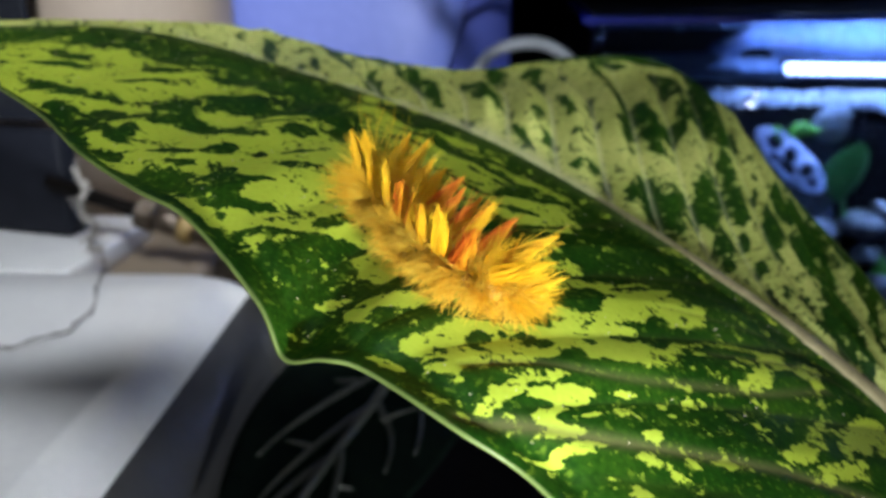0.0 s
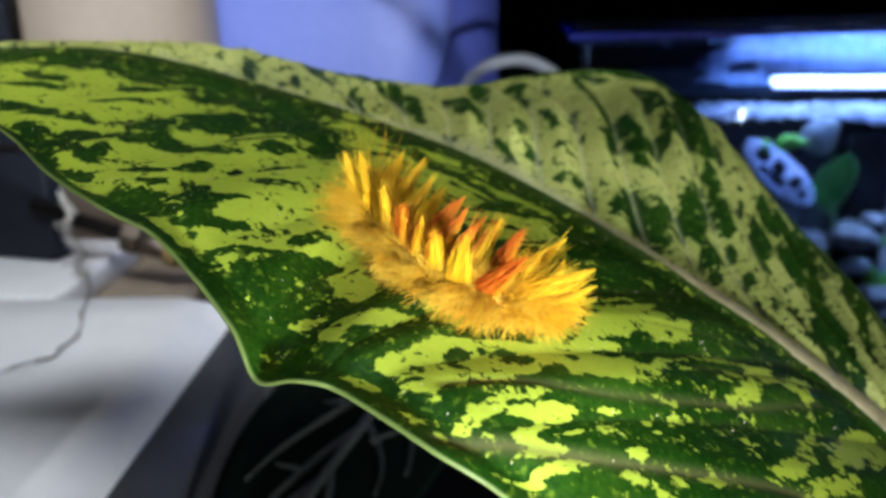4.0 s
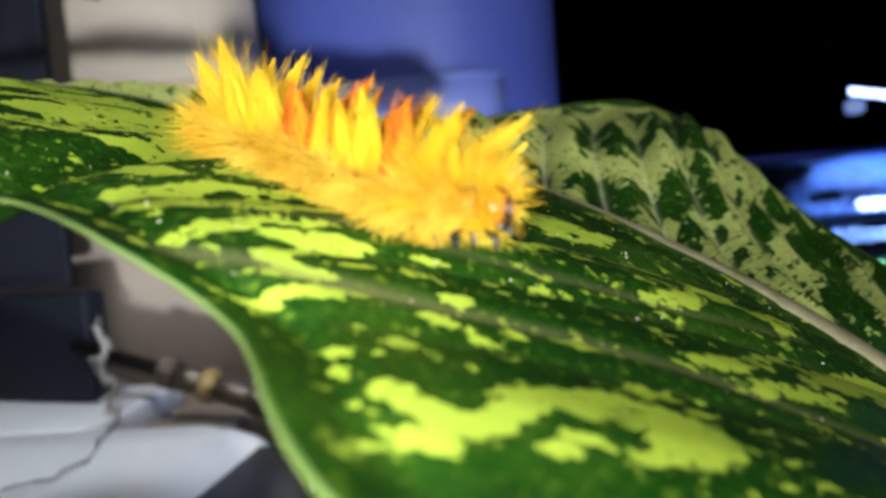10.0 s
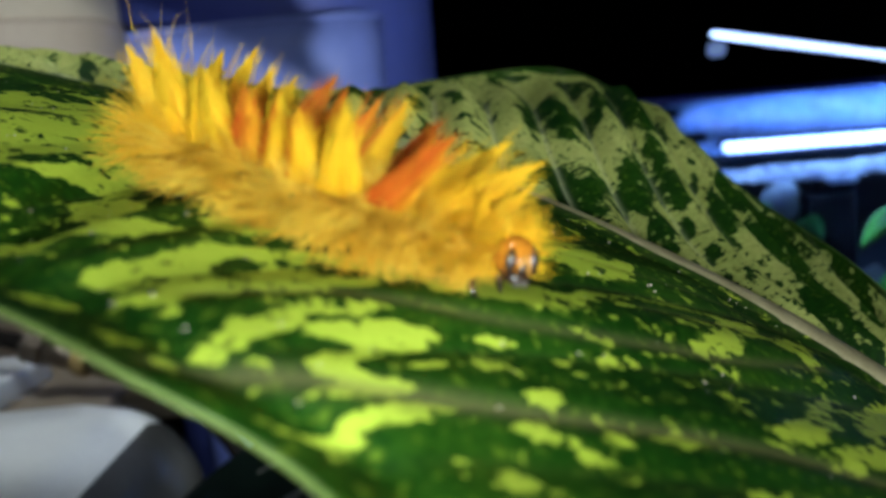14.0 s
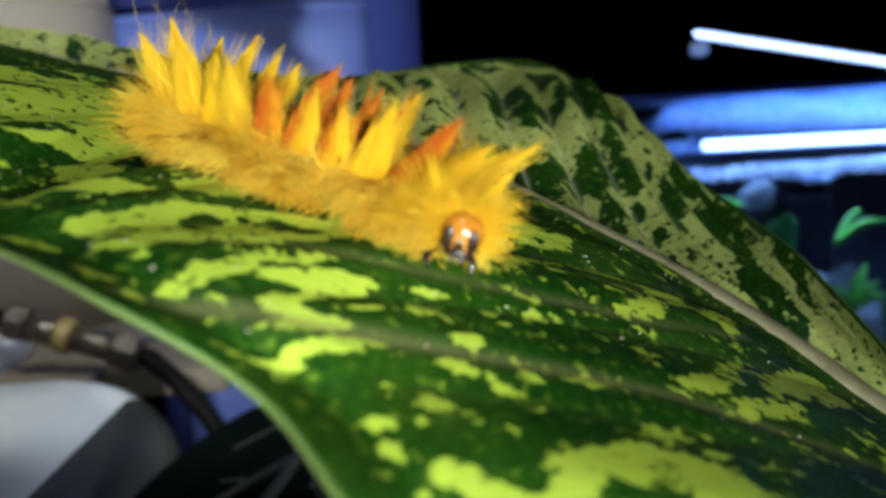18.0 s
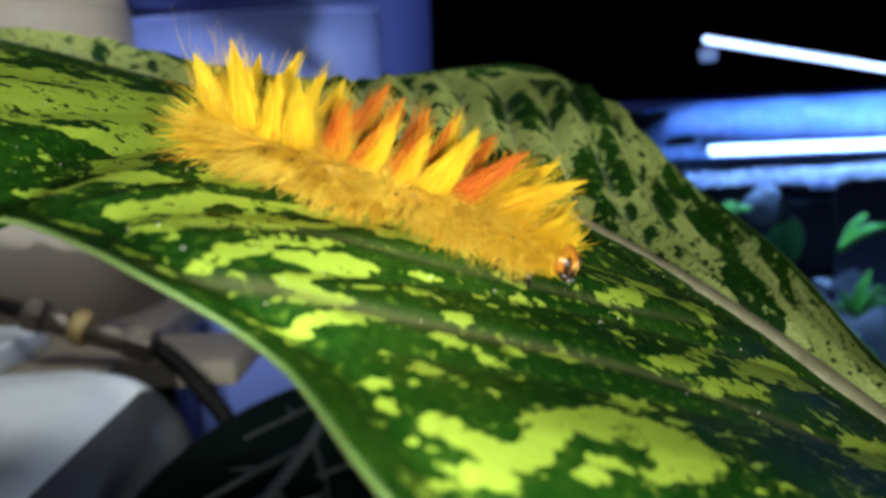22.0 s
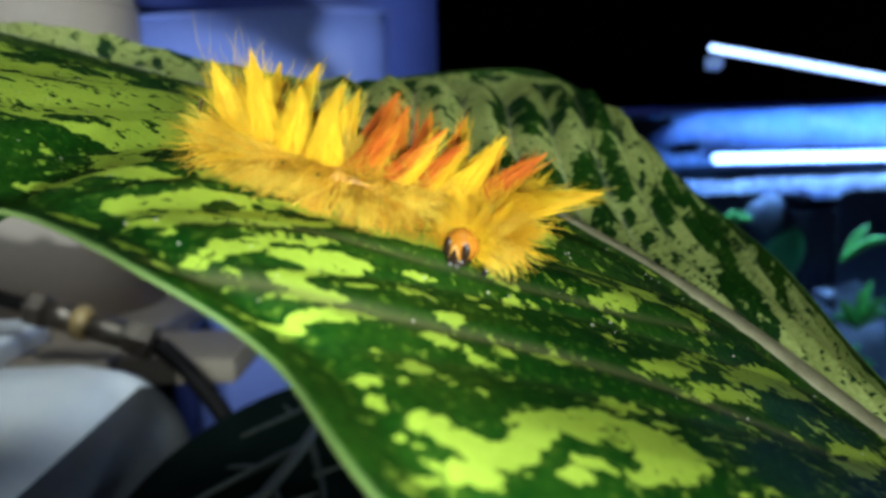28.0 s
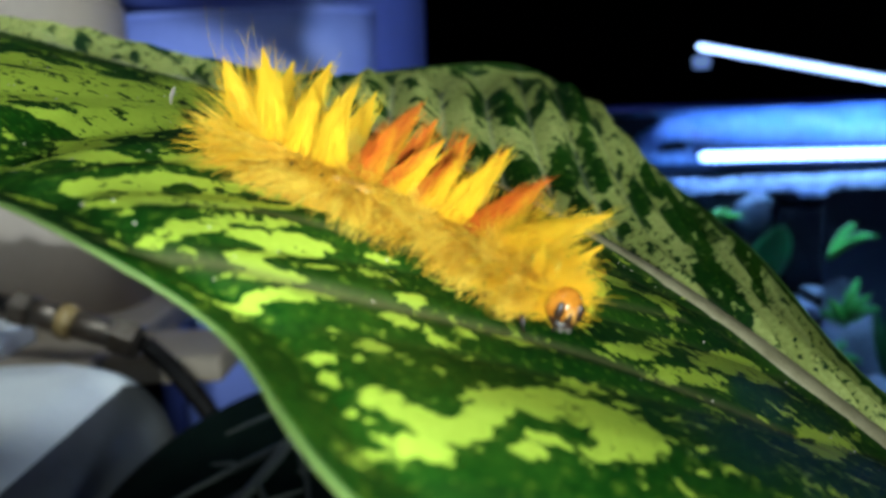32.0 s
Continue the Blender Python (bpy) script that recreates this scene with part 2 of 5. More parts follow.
DIODE = glow("led_white_blue", (0.50, 0.60, 1.0), 6.0)
DIODE_SOFT = glow("led_end_glow", (0.40, 0.52, 1.0), 0.55)


def glass(name, tint, rough=0.02):
    n = Nodes(name)
    n.set(Base_Color=(*tint, 1), Roughness=rough, Transmission_Weight=1.0, IOR=1.33)
    return n.mat


HOSE_PALE = plain("pale_silicone_hose", (0.34, 0.37, 0.42), (0.48, 0.51, 0.56), 200, 0.4, bump=0.2)
PANE = glass("aquarium_glass", (0.80, 0.88, 1.0))


# ---- builders: lengths in decimetres ----
def linked(name, mesh, material, parent=None, label="", smooth=True):
    for some in material if isinstance(material, (list, tuple)) else [material]:
        mesh.materials.append(some)
    if smooth:
        mesh.polygons.foreach_set("use_smooth", [True] * len(mesh.polygons))
    ob = new(name, mesh)
    if parent:
        ob.parent = parent
    if label:
        tagged(ob, label)
    return ob


def part(name, bm, material, parent=None, label="", smooth=True):
    bm.transform(Matrix.Scale(DM, 4))
    mesh = bpy.data.meshes.new(name)
    bm.to_mesh(mesh)
    bm.free()
    return linked(name, mesh, material, parent, label, smooth)


def shaped(name, verts, faces, material, parent=None, label="", marks=(), smooth=True):
    mesh = bpy.data.meshes.new(name)
    mesh.from_pydata((np.asarray(verts, float) * DM).tolist(), [], np.asarray(faces).tolist() if not isinstance(faces, list) else faces)
    for key, values in marks:
        mesh.attributes.new(key, "FLOAT", "POINT").data.foreach_set("value", np.asarray(values, np.float32))
    return linked(name, mesh, material, parent, label, smooth)


def thing(name, x, y, z, label, category, group=""):
    ob = new(name)
    ob.empty_display_size = 0.01
    ob.location = (x * DM, y * DM, z * DM)
    return tagged(ob, label, category, group)


def box(sx, sy, sz, bevel=0.02, at=(0, 0, 0), steps=2):
    """A box of that size round at, with rounded edges."""
    bm = bmesh.new()
    bmesh.ops.create_cube(bm, size=1.0)
    bmesh.ops.scale(bm, vec=(sx, sy, sz), verts=bm.verts)
    if bevel:
        bmesh.ops.bevel(bm, geom=bm.edges[:], offset=bevel, segments=steps, affect="EDGES", profile=0.6)
    bmesh.ops.translate(bm, vec=at, verts=bm.verts)
    return bm


def ball(rx, ry, rz, at=(0, 0, 0), seg=20, rings=14):
    bm = bmesh.new()
    bmesh.ops.create_uvsphere(bm, u_segments=seg, v_segments=rings, radius=1.0)
    bmesh.ops.scale(bm, vec=(rx, ry, rz), verts=bm.verts)
    bmesh.ops.translate(bm, vec=at, verts=bm.verts)
    return bm


def tube(points, radius, sides=10, ends=True):
    """Vertices and faces of a tube along points; radius: a number or one for each point."""
    p = np.array(points, float)
    r = np.full(len(p), radius) if np.isscalar(radius) else np.array(radius)
    d = np.gradient(p, axis=0)
    d /= np.linalg.norm(d, axis=1)[:, None] + 1e-12
    side = np.cross(d, (0.13, 0.31, 0.94))
    side /= np.linalg.norm(side, axis=1)[:, None] + 1e-12
    up = np.cross(side, d)
    a = np.linspace(0, 2 * np.pi, sides, endpoint=False)
    ring = p[:, None] + r[:, None, None] * (np.cos(a)[:, None] * side[:, None] + np.sin(a)[:, None] * up[:, None])
    faces = [[i * sides + j, i * sides + (j + 1) % sides, (i + 1) * sides + (j + 1) % sides, (i + 1) * sides + j] for i in range(len(p) - 1) for j in range(sides)]
    if ends:
        faces += [list(range(sides))[::-1], [(len(p) - 1) * sides + j for j in range(sides)]]
    return ring.reshape(-1, 3), faces


def spline(ctrl, u):
    """A smooth curve through the control points, at u from 0 to 1."""
    c = np.array(ctrl, float).reshape(len(ctrl), -1)
    c = np.vstack([2 * c[0] - c[1], c, 2 * c[-1] - c[-2]])
    x = np.clip(u, 0, 1) * (len(ctrl) - 1 - 1e-9)
    i = x.astype(int)
    f = (x - i)[..., None]
    a, b, d, e = c[i], c[i + 1], c[i + 2], c[i + 3]
    return 0.5 * (2 * b + (d - a) * f + (2 * a - 5 * b + 4 * d - e) * f**2 + (3 * b - a - 3 * d + e) * f**3)


# ---- the room ----
def room():
    # the darkness of the unlit room is put into the near-black colour
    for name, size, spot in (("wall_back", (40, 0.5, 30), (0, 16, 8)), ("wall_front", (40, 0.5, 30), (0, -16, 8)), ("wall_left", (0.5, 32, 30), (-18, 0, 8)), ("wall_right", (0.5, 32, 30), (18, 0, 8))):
        tagged(part(name, box(*size, 0.05, spot), ROOMSHADE), "room wall, near-black in place of darkness", "wall", kind="structure")
    tagged(part("floor", box(40, 33, 0.5, 0.05, (0, 0, -7.2)), ROOMSHADE), "floor, near-black in place of darkness", "floor", kind="structure")
    tagged(part("ceiling", box(40, 33, 0.5, 0.05, (0, 0, 23)), ROOMSHADE), "ceiling, near-black in place of darkness", "ceiling", kind="structure")


def white_shelf():
    top = thing("white_shelf", -2.2, 2.0, 2.03, "glossy white shelf board with a softly rounded edge", "shelf")
    base = Vector((2.2, -2.0, -2.03))
    # profile across the board: flat, then a rounded edge that turns down into the side
    u = np.linspace(0, 1, 24)
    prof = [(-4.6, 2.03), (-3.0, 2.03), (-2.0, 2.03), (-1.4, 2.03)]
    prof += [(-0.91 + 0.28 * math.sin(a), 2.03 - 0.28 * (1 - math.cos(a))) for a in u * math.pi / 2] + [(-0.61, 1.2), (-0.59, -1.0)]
    # past this point the shade on the turned-down side is put into its colour
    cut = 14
    for name, some, mat in (("board", prof[: cut + 1], WHITE), ("side_panel", prof[cut:], SHADESIDE)):
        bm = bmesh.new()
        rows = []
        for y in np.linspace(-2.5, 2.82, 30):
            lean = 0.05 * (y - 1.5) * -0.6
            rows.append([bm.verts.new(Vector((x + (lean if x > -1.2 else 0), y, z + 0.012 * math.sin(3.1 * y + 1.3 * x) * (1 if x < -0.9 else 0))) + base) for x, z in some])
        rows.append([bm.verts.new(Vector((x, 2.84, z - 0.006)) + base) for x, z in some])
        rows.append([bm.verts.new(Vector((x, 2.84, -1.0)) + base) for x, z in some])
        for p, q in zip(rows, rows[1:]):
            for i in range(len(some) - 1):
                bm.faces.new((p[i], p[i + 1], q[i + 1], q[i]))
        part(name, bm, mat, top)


def cream_ledge():
    ledge = thing("cream_ledge", -2.85, 3.6, 1.93, "ledge behind the white shelf, its shadow put into a tan colour", "ledge")
    # the tan carries the shadow that lies on the back of the shelf top
    part("slab", box(3.6, 1.9, 0.12, 0.03, (0, 0.2, -0.06)), SHADETAN, ledge)
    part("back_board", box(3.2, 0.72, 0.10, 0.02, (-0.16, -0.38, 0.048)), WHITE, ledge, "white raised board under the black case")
    part("end_board", box(0.44, 0.45, 0.10, 0.02, (2.022, -0.08, -0.06)), SHADETAN, ledge, "short narrower end of the ledge")


def cream_column():
    col = thing("cream_column", -2.30, 4.3, 1.93, "matt cream rounded column with a slightly darker sleeve below", "column")

    def shaft(heights, grow):
        bm = bmesh.new()
        seg, rings = 48, []
        for z in heights:
            wide = 1.0 - 0.012 * z + grow
            rings.append([bm.verts.new((1.06 * wide * math.copysign(abs(math.cos(a)) ** 0.8, math.cos(a)), 0.5 * wide * math.copysign(abs(math.sin(a)) ** 0.8, math.sin(a)), z)) for a in np.linspace(0, 2 * math.pi, seg, endpoint=False)])
        for a, b in zip(rings, rings[1:]):
            for i in range(seg):
                bm.faces.new((a[i], a[(i + 1) % seg], b[(i + 1) % seg], b[i]))
        bm.faces.new(rings[-1])
        bm.faces.new(rings[0][::-1])
        return bm

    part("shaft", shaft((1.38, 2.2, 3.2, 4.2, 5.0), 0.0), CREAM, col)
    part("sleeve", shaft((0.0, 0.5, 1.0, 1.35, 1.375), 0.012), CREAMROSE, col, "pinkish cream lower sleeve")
    return col


def bead_chain():
    chain = thing("bead_chain", -1.70, 3.70, 3.74, "dark beaded chain hanging in a loop on the column", "chain")
    pts = spline([(-0.24, 0, 0.60), (-0.18, 0, 0.28), (-0.13, 0, 0.08), (-0.075, 0, -0.03), (0.01, 0, -0.09), (0.08, 0, -0.05), (0.115, 0, 0.06), (0.12, 0, 0.28), (0.10, 0, 0.60)], np.linspace(0, 1, 61))
    shaped("cord", *tube(pts, 0.004, 6), RUBBER, chain)
    for n in range(3, 61, 4):
        part("bead", ball(0.0175, 0.0165, 0.0175, pts[n], 12, 8), RUBBER, chain)
    shaped("string", *tube(spline([(-0.16, 0.01, 0.60), (-0.13, 0.01, 0.26), (-0.07, 0.01, 0.10), (0.0, 0.01, -0.01)], np.linspace(0, 1, 20)), 0.006, 6), CORD, chain, "thin pale string")
    return chain


def black_box():
    spk = thing("black_box", -1.95, 3.32, 2.03, "tall black plastic case with a ribbed upper front", "case")
    turn = Matrix.Rotation(math.atan2(-0.18, 0.73), 4, "Z")
    bm = box(0.74, 0.10, 0.42, 0.018, (0, 0.05, 0.215))
    bm.transform(turn)
    part("base", bm, BLACK, spk)
    bm = box(0.66, 0.04, 2.6, 0.012, (-0.04, 0.03, 1.75))
    bm.transform(turn)
    part("body", bm, BLACK, spk)
    for n in range(26):
        bm = box(0.012, 0.008, 2.5, 0.003, (-0.35 + 0.61 * n / 25, 0.007, 1.75), 1)
        bm.transform(turn)
        part("rib", bm, BLACK, spk, smooth=False)


def frayed_cord(x, y, tail, seed):
    rnd = random.Random(seed)
    cord = thing("frayed_cord", x, y, 2.03, "frayed white cord at the corner of the case", "cord")
    pts = [(0, 0, 0.30), (0.02, -0.01, 0.22), (0.0, -0.02, 0.13), (0.05, -0.03, 0.1), (0.04, -0.05, 0.02)] + tail
    fine = spline(pts, np.linspace(0, 1, 60))
    fine[1:-1] += [[rnd.uniform(-0.008, 0.008) for _ in range(3)] for _ in range(58)]
    shaped("strand", *tube(fine[:27], 0.008, 6), CORD, cord)
    shaped("thread", *tube(fine[25:], 0.0042 + 0.0016 * np.sin(2.2 * np.arange(35)), 6), THREAD, cord, "thin grey knotted thread")
    fine2 = fine + [[rnd.uniform(-0.015, 0.015), rnd.uniform(-0.015, 0.015), rnd.uniform(0, 0.02)] for _ in range(60)]
    shaped("strand", *tube(fine2[:28], 0.005, 5), CORD, cord)
    for k in range(26):
        o = fine[rnd.randrange(0, 30)]
        end = o + np.array([rnd.uniform(-0.05, 0.05), rnd.uniform(-0.05, 0.02), rnd.uniform(-0.03, 0.05)])
        shaped("fibre", *tube([o, (o + end) / 2 + 0.006, end], 0.0035, 4), CORD, cord)


def hose():
    line = thing("connector_hose", -1.2, 3.45, 2.05, "dark hose with nickel screw connectors and a yellow ring", "hose")
    a, b = np.array((-0.45, -0.22, 0.21)), np.array((0.36, -0.25, -0.05))
    way = b - a
    shaped("pipe", *tube([a, a + way * 0.5, b], 0.028, 12), RUBBER, line)
    def collar(name, f0, f1, r, mat, sides=12):
        shaped(name, *tube([a + way * f0, a + way * (f0 + 0.01), a + way * (f1 - 0.01), a + way * f1], [r * 0.85, r, r, r * 0.85], sides), mat, line, smooth=sides > 8)
    collar("nut", 0.43, 0.52, 0.066, CHROME, 6)
    collar("barrel", 0.52, 0.635, 0.050, CHROME)
    collar("ring", 0.635, 0.70, 0.064, BRASS)
    collar("barrel", 0.70, 0.86, 0.050, CHROME)
    collar("nut", 0.86, 0.98, 0.070, CHROME, 6)
    pts = spline([b, b + np.array((0.10, -0.01, -0.10)), b + np.array((0.22, -0.02, -0.27)), b + np.array((0.31, -0.03, -0.52)), b + np.array((0.36, -0.04, -0.95))], np.linspace(0, 1, 30))
    shaped("cable", *tube(pts, 0.034, 12), RUBBER, line)


def blue_tub():
    """A tall round periwinkle tub; a paler, bowl-shaped basin nested before it stands in for a lit patch."""
    tub = thing("blue_tub", -0.80, 5.72, -1.0, "tall round periwinkle blue plastic tub, some shade put into its colour", "tub")

    def turned(profile, deep, bend):
        bm = bmesh.new()
        rings = []
        for r, z in profile:
            ring = []
            for n in range(64):
                a = 2 * math.pi * n / 64
                c, s = math.copysign(abs(math.cos(a)) ** bend, math.cos(a)), math.copysign(abs(math.sin(a)) ** bend, math.sin(a))
                ring.append(bm.verts.new((r * c, r * deep * s, z)))
            rings.append(ring)
        for p, q in zip(rings, rings[1:]):
            for k in range(64):
                bm.faces.new((p[k], p[(k + 1) % 64], q[(k + 1) % 64], q[k]))
        bm.faces.new(rings[-1])
        bm.faces.new(rings[0][::-1])
        return bm

    part("body", turned([(0.82 + 0.016 * z, z) for z in (1.5, 2.4, 3.0, 4.0, 5.0, 6.4)], 0.95, 0.92), BLUE, tub)
    part("rim", turned([(0.922, 6.4), (0.96, 6.42), (0.96, 6.52), (0.92, 6.54)], 0.95, 0.92), BLUE, tub)
    # paler blue than the tub: a patch of brighter light put into the colour
    bowl = thing("blue_basin", -0.86, 4.96, -1.0, "periwinkle basin shape with a rounded foot, brighter light put into its colour", "basin")
    u = np.linspace(0, 1, 14)
    part("shell", turned([(0.43, 1.5), (0.43, 2.8), (0.44, 3.2)] + [(0.44 + 0.26 * math.sin(a), 3.3 + 0.62 * (1 - math.cos(a))) for a in u * math.pi / 2] + [(0.705, 4.1), (0.71, 4.27)], 0.45, 0.65), LITBLUE, bowl)
    part("lip", turned([(0.71, 4.272), (0.72, 4.28), (0.72, 4.296), (0.70, 4.30)], 0.45, 0.65), LITBLUE, bowl)
    # black block added below the tub, its colour in place of deep shade
    stand = thing("tub_stand", -0.68, 5.5, -6.9, "black support added under the blue tub, in place of the darkness there", "stand")
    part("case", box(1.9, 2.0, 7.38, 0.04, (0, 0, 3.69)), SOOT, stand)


room()
white_shelf()
cream_ledge()
cream_column()
bead_chain()
black_box()
frayed_cord(-1.47, 3.12, [(0.11, -0.10, 0.012), (0.22, -0.37, 0.01), (0.32, -0.68, 0.01), (0.28, -0.84, 0.01), (0.15, -0.93, 0.01), (-0.12, -1.05, 0.01)], 3)
frayed_cord(-2.26, 3.33, [(0.02, -0.1, 0.012), (0.06, -0.25, 0.01), (0.04, -0.4, 0.01)], 5)
hose()
blue_tub()


# ---- the aquarium ----
TANK = (0.52, 5.0, 4.4, 7.2)  # x and y of its near left corner, and of its far right one
WATER = 2.33


def aquarium():
    tank = thing("aquarium", 2.4, 6.7, 0.4, "glass aquarium with a blue-lit rim and planted water", "aquarium")
    ox, oy, oz = 2.4, 6.7, 0.4
    x0, y0, x1, y1 = TANK
    part("front_pane", box(x1 - x0, 0.06, 2.3, 0.01, ((x0 + x1) / 2 - ox, y0 - oy, 1.55 - oz), 1), PANE, tank, smooth=False).visible_shadow = False
    part("side_pane", box(0.06, y1 - y0 - 0.07, 2.3, 0.01, (x0 - ox + 0.03, (y0 + y1) / 2 - oy, 1.55 - oz), 1), PANE, tank, smooth=False).visible_shadow = False
    part("back_pane", box(x1 - x0, 0.06, 2.3, 0.01, ((x0 + x1) / 2 - ox, y1 - oy + 0.04, 1.55 - oz), 1), HAZEBLUE, tank, smooth=False)
    part("floor_pane", box(x1 - x0, y1 - y0, 0.06, 0.01, ((x0 + x1) / 2 - ox, (y0 + y1) / 2 - oy, 0.36 - oz), 1), STONE, tank, smooth=False)
    part("rim", box(x1 - x0 + 0.1, 0.06, 0.034, 0.01, ((x0 + x1) / 2 - ox, y0 - oy, 2.73 - oz)), RIMLIT, tank, "plastic rim, blue lamp light put into its colour")
    part("rim", box(0.06, y1 - y0 - 0.12, 0.034, 0.01, (x0 - ox, (y0 + y1) / 2 - oy, 2.73 - oz)), RIMLIT, tank)
    bm = bmesh.new()
    bmesh.ops.create_grid(bm, x_segments=70, y_segments=60, size=0.5)
    for v in bm.verts:
        x, y = v.co.x * (x1 - x0 - 0.14), v.co.y * (y1 - y0 - 0.16)
        v.co = Vector((x, y, 0.010 * noise.noise((x * 4, y * 4, 0.3)) + 0.004 * noise.noise((x * 13, y * 13, 2.3)) + WATER - oz))
    part("water_surface", bm, WATERSKIN, tank).visible_shadow = False
    # added film: its blue mottle and ragged left edge stand in for lamp glow
    bm = bmesh.new()
    bmesh.ops.create_grid(bm, x_segments=150, y_segments=16, size=0.5)
    wide = x1 - 0.1 - 1.05
    ragged = [v for v in bm.verts if (v.co.x + 0.5) * wide < 0.28 + 0.5 * noise.noise((v.co.x * 9, v.co.y * 3.1, 4.0))]
    bmesh.ops.delete(bm, geom=ragged, context="VERTS")
    for v in bm.verts:
        v.co = Vector((1.05 + (v.co.x + 0.5) * wide - ox, 5.62 - oy + 0.012 * noise.noise((v.co.x * 30, v.co.y * 4, 1.0)), 2.545 - oz + v.co.y * 0.33))
    part("fogged_pane", bm, GLOWFILM, tank, "pale blue film added above the water to carry the lamps' glow").modifiers.new("thick", "SOLIDIFY").thickness = 0.003
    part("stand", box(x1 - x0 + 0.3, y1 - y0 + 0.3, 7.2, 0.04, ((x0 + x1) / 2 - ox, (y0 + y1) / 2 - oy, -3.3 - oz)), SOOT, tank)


def led_bar(a, b, label, bulb, size):
    a, b = np.array(a), np.array(b)
    bar = thing("led_bar", *a, label, "light")
    way = b - a
    m = int(np.linalg.norm(way) / 0.058)
    shaped("housing", *tube([(0, 0.07, 0.02), way * 0.5 + (0, 0.07, 0.02), way + (0, 0.07, 0.02)], size * 0.7, 8), SOOT, bar)
    shaped("diffuser", *tube([way * f for f in np.linspace(0, 1, 6)], size * 0.52, 8), DIODE, bar)
    for n in range(m):
        part("diode", ball(bulb, bulb, bulb, tuple(way * (n + 0.5) / m - np.array((0, 0.012, 0.004))), 8, 6), DIODE, bar)
    return bar


def broad_leaf(x, y, z, sx, sz, tilt, mat, label):
    ob = thing("water_plant", x, y, z, label, "plant", "water plants")
    rows, faces, n, m = [], [], 12, 7
    for i in range(n):
        f = i / (n - 1)
        w = sx * math.sin(math.pi * f) ** 0.7
        for j in range(m):
            g = j / (m - 1) * 2 - 1
            rows.append((w * g + 0.10 * sz * (2 * f - 1), 0.06 * g * g * math.sin(math.pi * f) - tilt * f * f, sz * (f - 0.5)))
    faces = [[i * m + j, i * m + j + 1, i * m + m + j + 1, i * m + m + j] for i in range(n - 1) for j in range(m - 1)]
    leaf = shaped("leaf_blade", rows, faces, mat, ob)
    leaf.modifiers.new("thick", "SOLIDIFY").thickness = 0.0015
    shaped("stalk", *tube([(0, 0.02, -sz * 0.45), (0.03, 0.05, -sz * 0.9), (0, 0.1, -sz * 1.4)], 0.02, 8), mat, ob)


def pump_filter():
    ob = thing("internal_filter", 2.185, 5.36, 0.39, "black box filter standing in the aquarium, water spilling over its lip", "filter")
    part("case", box(0.25, 0.30, 1.76, 0.03, (0, 0, 0.88)), SOOT, ob)
    part("head", box(0.23, 0.28, 0.10, 0.03, (0, 0, 1.81)), SOOT, ob)
    part("spout", ball(0.03, 0.045, 0.02, (-0.12, -0.14, 1.60), 12, 8), RUBBER, ob)
    part("spill", box(0.15, 0.05, 0.05, 0.02, (0.045, -0.16, 1.84), 3), SPILLGLINT, ob, "white water spilling over the lip")


def pebble(x, y, z, r, mat, seed):
    rnd = Vector((seed * 3.7, seed * 1.9, seed))
    bm = ball(r, r * 0.8, r * 0.62, (0, 0, 0), 18, 12)
    for v in bm.verts:
        v.co *= 1 + 0.35 * noise.noise(v.co / r * 1.4 + rnd)
    ob = part("stone", bm, mat)
    ob.location = (x * DM, y * DM, z * DM)
    tagged(ob, "rounded grey stone in the aquarium", "stone", "aquarium stones")


def lace_ornament():
    """A pale oval plate pierced by holes, leaning behind the glass."""
    ob = thing("lace_ornament", 1.67, 5.13, 1.95, "pale oval lace ornament with holes, blue light put into its colour", "ornament")
    holes = ((-0.55, 0.12, 0.17, 0.42), (-0.12, 0.20, 0.16, 0.36), (0.05, -0.42, 0.20, 0.28), (0.38, 0.10, 0.14, 0.40), (-0.30, -0.45, 0.13, 0.22), (0.66, -0.05, 0.10, 0.26))
    bm = bmesh.new()
    bmesh.ops.create_grid(bm, x_segments=72, y_segments=40, size=1.0)
    gone = [v for v in bm.verts if v.co.x ** 2 + v.co.y ** 2 > 1 or any(((v.co.x - x) / a) ** 2 + ((v.co.y - y) / b) ** 2 < 1 for x, y, a, b in holes)]
    bmesh.ops.delete(bm, geom=gone, context="VERTS")
    lean = Matrix.Rotation(math.radians(42), 4, "Y")
    for v in bm.verts:
        x, y = v.co.x, v.co.y
        v.co = lean @ Vector((0.27 * x, -0.03 * (1 - x * x - y * y) + 0.012 * noise.noise((4 * x, 4 * y, 1.0)), 0.105 * y))
    rock = part("lattice", bm, LACEBLUE, ob)
    rock.modifiers.new("thick", "SOLIDIFY").thickness = 0.0028
    rock.modifiers.new("soft", "SUBSURF").levels = 1


def sponge():
    bm = ball(0.12, 0.09, 0.115, (0, 0, 0), 28, 20)
    for v in bm.verts:
        v.co *= 1 + 0.12 * noise.noise(v.co * 16) + 0.05 * noise.noise(v.co * 50)
    ob = part("filter_sponge", bm, SPONGE)
    ob.location = (1.99 * DM, 5.45 * DM, 2.10 * DM)
    tagged(ob, "hazy grey-blue sponge clinging beside the filter", "sponge")


